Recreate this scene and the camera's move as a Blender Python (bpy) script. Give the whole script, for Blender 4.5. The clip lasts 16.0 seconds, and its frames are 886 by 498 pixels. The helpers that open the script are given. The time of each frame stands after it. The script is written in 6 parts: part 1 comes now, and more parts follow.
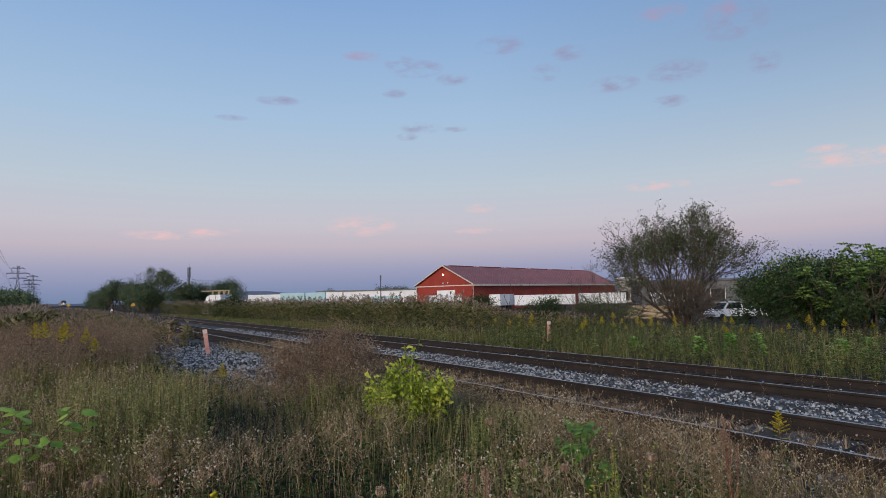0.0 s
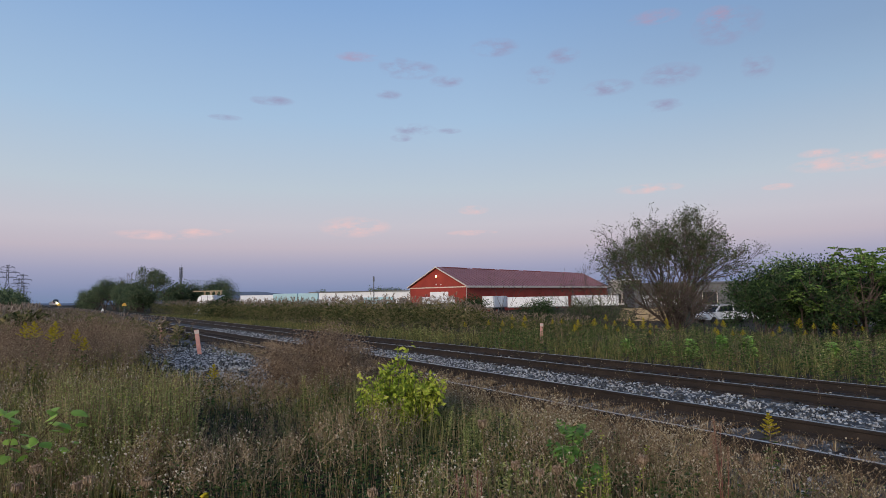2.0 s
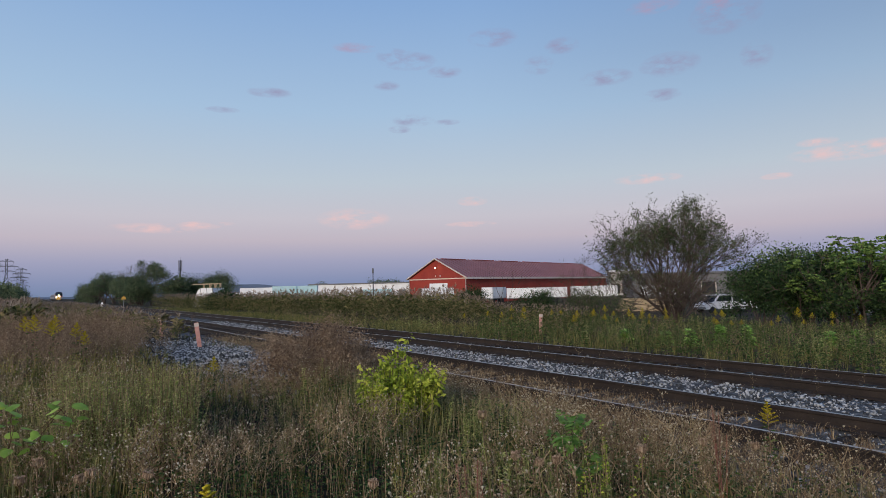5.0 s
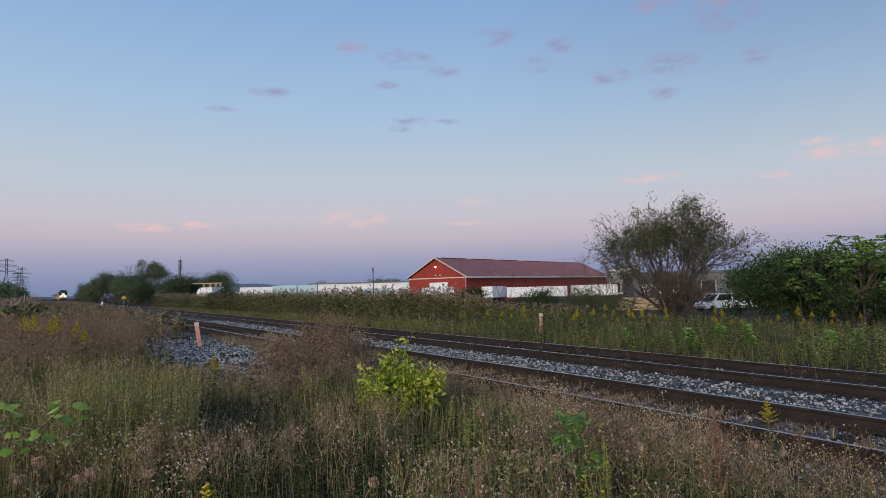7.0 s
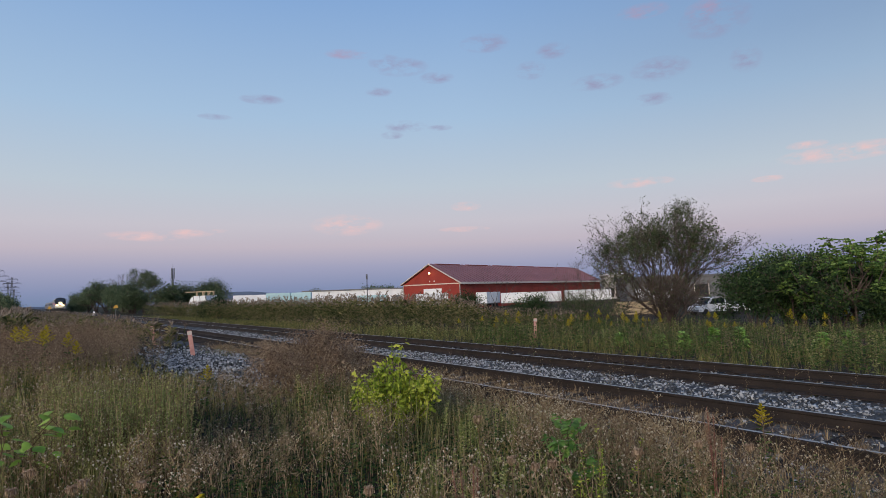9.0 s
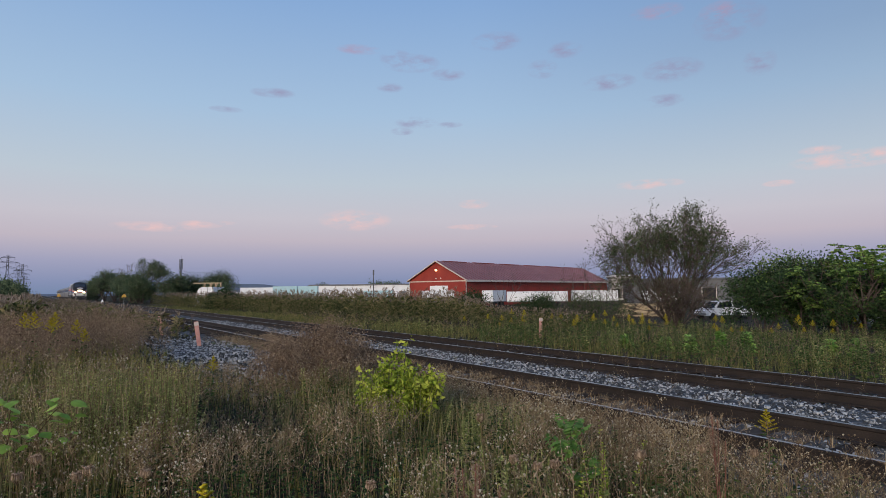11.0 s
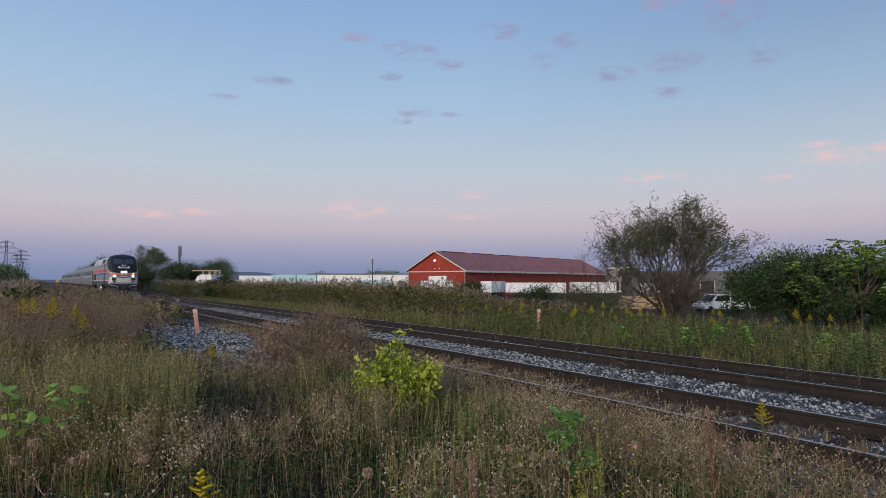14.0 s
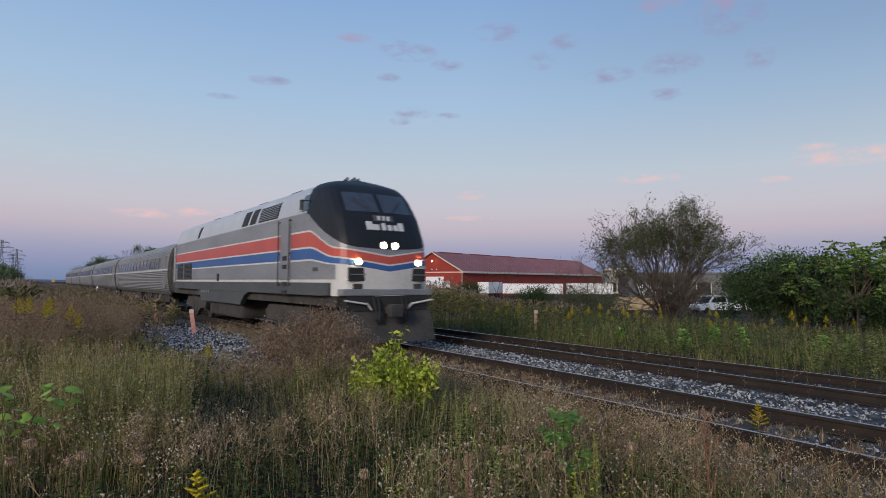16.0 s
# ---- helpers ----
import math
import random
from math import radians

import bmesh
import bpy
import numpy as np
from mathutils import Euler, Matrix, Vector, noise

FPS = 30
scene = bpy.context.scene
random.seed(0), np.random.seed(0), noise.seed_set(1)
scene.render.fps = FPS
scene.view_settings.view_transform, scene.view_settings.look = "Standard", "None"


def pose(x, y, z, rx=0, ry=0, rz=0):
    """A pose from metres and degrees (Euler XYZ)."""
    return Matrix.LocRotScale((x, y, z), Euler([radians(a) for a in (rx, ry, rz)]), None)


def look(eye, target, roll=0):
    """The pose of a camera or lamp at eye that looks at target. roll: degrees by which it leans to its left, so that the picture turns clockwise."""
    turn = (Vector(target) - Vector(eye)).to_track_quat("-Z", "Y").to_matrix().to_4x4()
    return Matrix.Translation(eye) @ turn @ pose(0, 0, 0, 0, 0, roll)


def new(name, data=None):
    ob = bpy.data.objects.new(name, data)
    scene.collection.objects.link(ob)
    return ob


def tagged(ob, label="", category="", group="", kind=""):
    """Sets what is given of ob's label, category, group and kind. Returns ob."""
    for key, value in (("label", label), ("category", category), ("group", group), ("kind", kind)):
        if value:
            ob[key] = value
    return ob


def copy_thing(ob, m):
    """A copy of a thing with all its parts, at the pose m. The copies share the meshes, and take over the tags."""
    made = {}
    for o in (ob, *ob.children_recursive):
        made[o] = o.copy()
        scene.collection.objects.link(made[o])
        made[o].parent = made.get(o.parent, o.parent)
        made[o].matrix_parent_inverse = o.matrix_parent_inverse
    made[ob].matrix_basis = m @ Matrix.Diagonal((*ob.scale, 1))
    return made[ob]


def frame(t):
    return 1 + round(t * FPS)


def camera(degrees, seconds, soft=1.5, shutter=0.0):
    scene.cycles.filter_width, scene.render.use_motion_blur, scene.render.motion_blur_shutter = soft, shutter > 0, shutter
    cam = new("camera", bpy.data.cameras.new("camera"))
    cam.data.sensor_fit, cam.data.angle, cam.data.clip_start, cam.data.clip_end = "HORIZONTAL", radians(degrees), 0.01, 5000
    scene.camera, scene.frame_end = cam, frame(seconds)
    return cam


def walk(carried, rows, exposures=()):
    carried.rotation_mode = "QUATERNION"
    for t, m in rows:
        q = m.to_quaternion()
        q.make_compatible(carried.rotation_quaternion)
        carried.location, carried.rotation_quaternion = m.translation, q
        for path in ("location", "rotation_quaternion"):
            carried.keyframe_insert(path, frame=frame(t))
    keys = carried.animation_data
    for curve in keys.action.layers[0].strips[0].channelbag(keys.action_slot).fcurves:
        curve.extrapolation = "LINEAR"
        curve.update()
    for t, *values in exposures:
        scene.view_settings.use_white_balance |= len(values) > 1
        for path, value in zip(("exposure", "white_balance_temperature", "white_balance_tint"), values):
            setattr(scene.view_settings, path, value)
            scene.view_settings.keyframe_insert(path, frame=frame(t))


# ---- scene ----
EXPO, SUN, HEAD = 0.0, 2.2, 220.0
GLOW = (1.05, 0.75, 0.48)

# ---- camera and its walk ----
EYE = (0.0, 0.0, 1.69)
cam = camera(74, 16.0, soft=0.5, shutter=0.15)
PATH = [
    (0, pose(*EYE, 94.537, 1.370, 0.828)),
    (0.5, pose(*EYE, 94.688, 1.199, 0.743)),
    (1, pose(*EYE, 94.969, 0.958, 0.564)),
    (1.5, pose(*EYE, 94.967, 1.022, 0.346)),
    (2, pose(*EYE, 94.674, 1.051, 0.162)),
    (2.5, pose(*EYE, 94.380, 1.161, 0.034)),
    (3, pose(*EYE, 94.187, 1.036, -0.061)),
    (3.5, pose(*EYE, 94.045, 1.194, -0.096)),
    (4, pose(*EYE, 93.916, 1.376, -0.021)),
    (6.5, pose(*EYE, 93.810, 1.346, 0.182)),
    (7, pose(*EYE, 93.763, 1.458, 0.096)),
    (7.5, pose(*EYE, 93.696, 1.666, 0.012)),
    (8, pose(*EYE, 93.827, 1.541, -0.083)),
    (8.5, pose(*EYE, 94.222, 1.688, -0.202)),
    (9, pose(*EYE, 94.342, 1.994, -0.472)),
    (11.5, pose(*EYE, 93.986, 0.426, 0.195)),
    (12, pose(*EYE, 93.861, 0.875, 0.253)),
    (12.5, pose(*EYE, 93.583, 0.595, 0.146)),
    (13, pose(*EYE, 93.381, 0.433, 0.067)),
    (13.5, pose(*EYE, 93.229, 0.190, 0.037)),
    (14, pose(*EYE, 93.131, -0.079, -0.002)),
    (14.5, pose(*EYE, 93.087, -0.185, -0.021)),
    (15, pose(*EYE, 93.037, -0.231, 0.012)),
    (15.5, pose(*EYE, 93.042, -0.623, -0.090)),
    (16, pose(*EYE, 93.204, -0.223, -0.284)),
]
walk(cam, PATH, exposures=[(0, EXPO), (16, EXPO)])

# the two tracks run straight: along = metres away down the line, across = metres from the camera's foot
TURN = radians(34.46)
SN, CS = math.sin(TURN), math.cos(TURN)
NEAR_TRACK, FAR_TRACK = 7.55, 11.4
GAUGE = 1.505


def trk(along, across, z=0.0):
    return (-along * SN + across * CS, along * CS + across * SN, z)


# ---- world and sun ----
def lin(r, g, b):
    def f(v):
        v /= 255
        return v / 12.92 if v <= 0.04045 else ((v + 0.055) / 1.055) ** 2.4
    return (f(r), f(g), f(b), 1)


def make_world():
    w = bpy.data.worlds.new("dusk_sky")
    scene.world = w
    w.use_nodes = True
    nt = w.node_tree
    nt.nodes.clear()
    N, L = nt.nodes.new, nt.links.new

    def math_node(op, a, b=None, clamp=False):
        n = N("ShaderNodeMath")
        n.operation, n.use_clamp = op, clamp
        for i, v in enumerate((a, b)):
            if v is None:
                continue
            if isinstance(v, (int, float)):
                n.inputs[i].default_value = v
            else:
                L(v, n.inputs[i])
        return n.outputs[0]

    tc = N("ShaderNodeTexCoord")
    sep = N("ShaderNodeSeparateXYZ")
    L(tc.outputs["Generated"], sep.inputs[0])
    x, y, z = sep.outputs
    ramp = N("ShaderNodeValToRGB")
    cr = ramp.color_ramp
    stops = [(0.0, (118, 136, 168)), (0.018, (133, 144, 178)), (0.05, (160, 161, 188)), (0.085, (192, 182, 194)),
             (0.12, (198, 194, 204)), (0.18, (188, 200, 212)), (0.29, (165, 192, 220)), (0.46, (133, 168, 213)), (1.0, (92, 132, 190))]
    while len(cr.elements) < len(stops):
        cr.elements.new(0.5)
    for e, (p, c) in zip(cr.elements, stops):
        e.position, e.color = p, lin(*c)
    L(z, ramp.inputs[0])
    # the bright afterglow of the set sun, behind the camera
    back = math_node("ADD", math_node("MULTIPLY", y, -0.85), math_node("MULTIPLY", x, -0.5), True)
    back = math_node("POWER", back, 2.0)
    low = math_node("SUBTRACT", 1.0, math_node("MULTIPLY", z, 1.6), True)
    glow = math_node("MULTIPLY", back, low)
    mix = N("ShaderNodeMix")
    mix.data_type, mix.blend_type = "RGBA", "ADD"
    L(glow, mix.inputs[0])
    L(ramp.outputs[0], mix.inputs[6])
    mix.inputs[7].default_value = (GLOW[0], GLOW[1], GLOW[2], 1)
    # the sky is duller towards the north-east
    dull = math_node("MULTIPLY", math_node("MULTIPLY", math_node("SUBTRACT", x, 0.05), 1.9, True), 0.26)
    dull = math_node("MULTIPLY", dull, math_node("MULTIPLY", math_node("SUBTRACT", z, 0.16), 5.0, True))
    fade = N("ShaderNodeMix")
    fade.data_type, fade.blend_type = "RGBA", "MULTIPLY"
    L(dull, fade.inputs[0])
    L(mix.outputs[2], fade.inputs[6])
    fade.inputs[7].default_value = (0.2, 0.2, 0.28, 1)
    # small evening clouds: azimuth and elevation in degrees, half sizes, tint
    az = math_node("MULTIPLY", math_node("ARCTAN2", x, y), 57.2958)
    el = math_node("MULTIPLY", math_node("ARCSINE", z), 57.2958)
    noi = N("ShaderNodeTexNoise")
    noi.inputs["Scale"].default_value, noi.inputs["Detail"].default_value, noi.inputs["Roughness"].default_value = 30, 6, 0.62
    mp = N("ShaderNodeMapping")
    mp.inputs["Scale"].default_value = (1, 1, 2.6)
    L(tc.outputs["Generated"], mp.inputs[0])
    L(mp.outputs[0], noi.inputs["Vector"])
    col = fade.outputs[2]
    for tint, strength, spots in CLOUDS:
        total = None
        for a, e, wa, we in spots:
            da = math_node("POWER", math_node("ABSOLUTE", math_node("DIVIDE", math_node("SUBTRACT", az, a), wa)), 2.0)
            de = math_node("POWER", math_node("ABSOLUTE", math_node("DIVIDE", math_node("SUBTRACT", el, e), we)), 2.0)
            blob = math_node("SUBTRACT", 1.0, math_node("ADD", da, de), True)
            total = blob if total is None else math_node("MAXIMUM", total, blob)
        n1 = math_node("MULTIPLY", math_node("SUBTRACT", noi.outputs[0], 0.40), 3.6, True)
        cover = math_node("MULTIPLY", math_node("POWER", total, 0.8), n1)
        cover = math_node("MULTIPLY", cover, strength, True)
        m = N("ShaderNodeMix")
        m.data_type = "RGBA"
        L(cover, m.inputs[0])
        L(col, m.inputs[6])
        m.inputs[7].default_value = lin(*tint)
        col = m.outputs[2]
    bg = N("ShaderNodeBackground")
    out = N("ShaderNodeOutputWorld")
    L(col, bg.inputs[0])
    bg.inputs[1].default_value = 1.0
    L(bg.outputs[0], out.inputs[0])


CLOUDS = [
    ((150, 146, 178), 0.8, [(-3.0, 21.6, 3.0, 0.9), (-4.5, 22.0, 1.8, 0.8), (0.6, 20.6, 1.8, 0.6), (-5.2, 19.4, 1.4, 0.5), (-2.6, 16.2, 2.2, 0.6), (-4.0, 15.4, 1.2, 0.4),
                                   (0.7, 16.0, 1.4, 0.3), (5.5, 23.4, 2.6, 0.9), (9.9, 20.7, 1.6, 0.9), (12.2, 22.2, 1.8, 0.8), (16.2, 19.0, 2.6, 0.8), (21.9, 19.4, 2.8, 1.1),
                                   (26.8, 22.6, 3.2, 1.6), (21.0, 16.9, 2.0, 0.6), (29.0, 19.0, 1.4, 1.2), (-16.4, 18.4, 2.2, 0.5), (-20.6, 16.6, 1.6, 0.3)]),
    ((172, 152, 180), 0.8, [(20.7, 24.4, 2.6, 0.7), (-8.2, 22.7, 2.4, 0.5), (26.0, 23.6, 1.8, 0.8)]),
    ((236, 196, 194), 0.85, [(-8.6, 6.9, 3.6, 1.1), (-26.0, 5.9, 4.0, 0.5), (-22.6, 6.2, 2.0, 0.4), (35.5, 10.2, 5.0, 0.8), (33.0, 11.2, 1.6, 0.4), (3.0, 8.4, 1.6, 0.5),
                                    (2.8, 6.2, 2.6, 0.3), (30.0, 8.8, 1.4, 0.3), (19.5, 9.6, 3.2, 0.5), (-20.4, 6.4, 1.0, 0.2)]),
]
make_world()
sun = new("sun", bpy.data.lights.new("sun", "SUN"))
sun.data.energy, sun.data.angle, sun.data.color = SUN, radians(14), (1.0, 0.87, 0.74)
sun.matrix_world = look((-30, -60, 24), (0, 0, 0))


# ---- materials ----
def material(name, colors, rough=0.8, metal=0.0, scale=4.0, fine=40.0, bump=0.2, island=0.0, emit=None, trans=0.0, spec=0.4, stretch=(1, 1, 1), dist=0.02, object_random=0.0):
    """Two scales of noise blend the colours; island varies each loose piece."""
    m = bpy.data.materials.new(name)
    m.use_nodes = True
    nt = m.node_tree
    N, L = nt.nodes.new, nt.links.new
    b = nt.nodes["Principled BSDF"]
    b.inputs["Roughness"].default_value, b.inputs["Metallic"].default_value = rough, metal
    b.inputs["Specular IOR Level"].default_value = spec
    tc = N("ShaderNodeTexCoord")
    mp = N("ShaderNodeMapping")
    mp.inputs["Scale"].default_value = stretch
    L(tc.outputs["Object"], mp.inputs[0])
    n1, n2 = N("ShaderNodeTexNoise"), N("ShaderNodeTexNoise")
    for n, s, d in ((n1, scale, 3), (n2, fine, 4)):
        n.inputs["Scale"].default_value, n.inputs["Detail"].default_value = s, d
        L(mp.outputs[0], n.inputs["Vector"])
    add = N("ShaderNodeMath")
    add.operation = "MULTIPLY_ADD"
    L(n2.outputs[0], add.inputs[0])
    add.inputs[1].default_value = 0.55
    half = N("ShaderNodeMath")
    half.operation = "MULTIPLY_ADD"
    L(n1.outputs[0], half.inputs[0])
    half.inputs[1].default_value, half.inputs[2].default_value = 0.75, -0.15
    L(half.outputs[0], add.inputs[2])
    value = add.outputs[0]
    if island or object_random:
        if island:
            src = N("ShaderNodeNewGeometry").outputs["Random Per Island"]
        else:
            src = N("ShaderNodeObjectInfo").outputs["Random"]
        k = island or object_random
        mm = N("ShaderNodeMath")
        mm.operation = "MULTIPLY_ADD"
        L(src, mm.inputs[0])
        mm.inputs[1].default_value, mm.inputs[2].default_value = k, -k / 2
        ad = N("ShaderNodeMath")
        ad.operation = "ADD"
        L(mm.outputs[0], ad.inputs[0])
        L(value, ad.inputs[1])
        value = ad.outputs[0]
    ramp = N("ShaderNodeValToRGB")
    cr = ramp.color_ramp
    while len(cr.elements) < len(colors):
        cr.elements.new(0.5)
    for i, (e, c) in enumerate(zip(cr.elements, colors)):
        e.position = 0.25 + 0.5 * i / max(1, len(colors) - 1)
        e.color = (*c, 1)
    L(value, ramp.inputs[0])
    L(ramp.outputs[0], b.inputs["Base Color"])
    if bump:
        bp = N("ShaderNodeBump")
        bp.inputs["Strength"].default_value, bp.inputs["Distance"].default_value = bump, dist
        L(n2.outputs[0], bp.inputs["Height"])
        L(bp.outputs[0], b.inputs["Normal"])
    if trans:
        t = N("ShaderNodeBsdfTranslucent")
        L(ramp.outputs[0], t.inputs[0])
        mx = N("ShaderNodeMixShader")
        mx.inputs[0].default_value = trans
        L(b.outputs[0], mx.inputs[1])
        L(t.outputs[0], mx.inputs[2])
        L(mx.outputs[0], nt.nodes["Material Output"].inputs[0])
    if emit:
        b.inputs["Emission Color"].default_value = (*emit[0], 1)
        b.inputs["Emission Strength"].default_value = emit[1]
    return m


M = {}
M["soil"] = material("soil", [(0.022, 0.02, 0.014), (0.045, 0.039, 0.028), (0.08, 0.07, 0.05)], 0.95, scale=0.6, fine=9, bump=0.6, spec=0.04)
M["ballast"] = material("ballast", [(0.03, 0.031, 0.032), (0.085, 0.088, 0.092), (0.2, 0.205, 0.21)], 0.95, scale=5, fine=24, bump=1.0, dist=0.06, spec=0.08)
M["stone"] = material("stone", [(0.045, 0.048, 0.052), (0.15, 0.158, 0.166), (0.42, 0.43, 0.44)], 0.9, scale=2, fine=30, bump=0.4, island=0.9, spec=0.15)
M["rail"] = material("rail_rust", [(0.011, 0.008, 0.0065), (0.023, 0.016, 0.0125), (0.042, 0.029, 0.022)], 0.8, 0.1, scale=3, fine=60, bump=0.3)
M["rail_head"] = material("rail_head", [(0.28, 0.26, 0.25), (0.42, 0.40, 0.39)], 0.35, 0.9, scale=2, fine=50, bump=0.05, stretch=(1, 1, 1))
M["tie"] = material("tie_wood", [(0.02, 0.016, 0.014), (0.05, 0.04, 0.034), (0.085, 0.07, 0.06)], 0.92, scale=2, fine=25, bump=0.5, object_random=0.4, spec=0.1)
M["red_wall"] = material("red_siding", [(0.20, 0.022, 0.014), (0.27, 0.032, 0.02), (0.31, 0.045, 0.028)], 0.6, scale=0.3, fine=6, bump=0.05)
M["red_roof"] = material("red_roof", [(0.15, 0.06, 0.065), (0.22, 0.095, 0.10), (0.30, 0.15, 0.15)], 0.45, 0.2, scale=0.25, fine=3, bump=0.05)
M["trim"] = material("cream_trim", [(0.5, 0.42, 0.36), (0.66, 0.58, 0.5)], 0.6, scale=1, fine=10, bump=0.05)
M["white"] = material("white_paint", [(0.62, 0.64, 0.66), (0.74, 0.75, 0.76), (0.82, 0.82, 0.82)], 0.5, scale=0.4, fine=7, bump=0.05)
M["teal"] = material("pale_teal_paint", [(0.34, 0.54, 0.58), (0.46, 0.64, 0.68)], 0.5, scale=0.4, fine=7, bump=0.05)
M["grey_wall"] = material("grey_cladding", [(0.11, 0.11, 0.115), (0.17, 0.17, 0.175)], 0.6, scale=0.3, fine=6, bump=0.05)
M["cream_wall"] = material("cream_cladding", [(0.34, 0.32, 0.285), (0.46, 0.43, 0.39)], 0.6, scale=0.3, fine=6, bump=0.05)
M["dark"] = material("dark_void", [(0.012, 0.012, 0.013), (0.03, 0.03, 0.03)], 0.7, scale=2, fine=20)
M["yellow"] = material("yellow_paint", [(0.45, 0.25, 0.04), (0.6, 0.36, 0.06)], 0.6, scale=1, fine=12)
M["steel"] = material("galvanised_steel", [(0.16, 0.165, 0.175), (0.28, 0.29, 0.30)], 0.5, 0.5, scale=1, fine=12)
M["wood_post"] = material("faded_pink_post", [(0.45, 0.18, 0.15), (0.58, 0.29, 0.24), (0.65, 0.40, 0.34)], 0.85, scale=5, fine=40, bump=0.3)
M["pole"] = material("pole_wood", [(0.05, 0.04, 0.035), (0.10, 0.085, 0.07)], 0.9, scale=2, fine=20)
M["lamp"] = material("lamp_glow", [(1, 0.75, 0.5), (1, 0.8, 0.6)], emit=((1.0, 0.62, 0.28), 6), bump=0)
M["headlight"] = material("headlight_glow", [(1, 0.9, 0.7), (1, 0.9, 0.75)], emit=((1.0, 0.74, 0.36), HEAD), bump=0)
M["ditch"] = material("ditch_light_glow", [(1, 0.9, 0.7), (1, 0.9, 0.75)], emit=((1.0, 0.72, 0.30), HEAD * 0.6), bump=0)
M["glass"] = material("dark_glass", [(0.012, 0.016, 0.022), (0.02, 0.026, 0.034)], 0.08, scale=1, fine=4, bump=0.0, spec=0.6)
M["screen"] = material("windscreen", [(0.03, 0.038, 0.05), (0.05, 0.06, 0.075)], 0.15, scale=1, fine=4, bump=0.0, spec=0.6)
M["silver"] = material("loco_silver", [(0.16, 0.168, 0.185), (0.22, 0.228, 0.245), (0.27, 0.278, 0.29)], 0.42, 0.2, scale=0.8, fine=14, bump=0.04, stretch=(0.4, 1, 1.5))
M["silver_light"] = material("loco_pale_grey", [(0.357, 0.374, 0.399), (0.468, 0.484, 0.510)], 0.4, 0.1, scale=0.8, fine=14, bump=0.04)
M["loco_red"] = material("loco_red", [(0.36, 0.06, 0.045), (0.50, 0.085, 0.06)], 0.4, scale=0.9, fine=12, bump=0.03)
M["loco_blue"] = material("loco_blue", [(0.022, 0.075, 0.23), (0.034, 0.11, 0.31)], 0.4, scale=0.9, fine=12, bump=0.03)
M["loco_white"] = material("loco_white", [(0.46, 0.45, 0.43), (0.60, 0.59, 0.57)], 0.45, scale=1.2, fine=14, bump=0.03)
M["loco_black"] = material("loco_charcoal", [(0.009, 0.011, 0.014), (0.016, 0.018, 0.022)], 0.5, spec=0.25, scale=1.5, fine=20, bump=0.03)
M["under"] = material("underframe_grime_gap_shade", [(0.018, 0.017, 0.016), (0.045, 0.042, 0.04), (0.07, 0.065, 0.06)], 0.85, scale=2, fine=18, bump=0.2)
M["skirt"] = material("grey_skirt", [(0.05, 0.055, 0.058), (0.085, 0.09, 0.095)], 0.7, scale=1, fine=10, bump=0.08)
M["stainless"] = material("stainless", [(0.14, 0.137, 0.133), (0.20, 0.196, 0.19), (0.26, 0.255, 0.25)], 0.45, 0.4, scale=0.5, fine=9, bump=0.04, stretch=(0.3, 1, 1))
M["letter"] = material("pale_lettering", [(0.5, 0.5, 0.5), (0.62, 0.62, 0.62)], 0.5, scale=4, fine=20, bump=0)


# ---- mesh helpers ----
def part(name, bm, mat, parent=None, label=""):
    me = bpy.data.meshes.new(name)
    bm.normal_update()
    bm.to_mesh(me)
    bm.free()
    for m in (mat if isinstance(mat, (list, tuple)) else [mat]):
        me.materials.append(m)
    ob = new(name, me)
    ob.parent = parent
    return tagged(ob, label) if label else ob


def empty(name, m, label, category, group="", kind=""):
    e = new(name)
    e.empty_display_size = 0.2
    e.matrix_world = m
    return tagged(e, label, category, group, kind)


def box(bm, x0, x1, y0, y1, z0, z1, bevel=0.0, m=None, mat=0):
    r = bmesh.ops.create_cube(bm, size=1.0, matrix=Matrix.Translation(((x0 + x1) / 2, (y0 + y1) / 2, (z0 + z1) / 2)) @ Matrix.Diagonal((x1 - x0, y1 - y0, z1 - z0, 1)))
    vs = r["verts"]
    if bevel:
        es = list({e for v in vs for e in v.link_edges})
        rr = bmesh.ops.bevel(bm, geom=es, offset=bevel, segments=2, affect="EDGES", profile=0.6)
        vs = list({v for f in rr["faces"] for v in f.verts} | {v for v in vs if v.is_valid})
    if m is not None:
        bmesh.ops.transform(bm, matrix=m, verts=[v for v in vs if v.is_valid])
    if mat:
        for f in {f for v in vs if v.is_valid for f in v.link_faces}:
            f.material_index = mat
    return bm


def boxes(*specs, bevel=0.0):
    bm = bmesh.new()
    for s in specs:
        box(bm, *s, bevel=bevel)
    return bm


def rod(bm, p, q, r0, r1=None, n=8):
    p, q = Vector(p), Vector(q)
    d = q - p
    m = Matrix.Translation((p + q) / 2) @ d.to_track_quat("Z", "Y").to_matrix().to_4x4()
    bmesh.ops.create_cone(bm, cap_ends=True, segments=n, radius1=r0, radius2=r0 if r1 is None else r1, depth=d.length, matrix=m)
    return bm


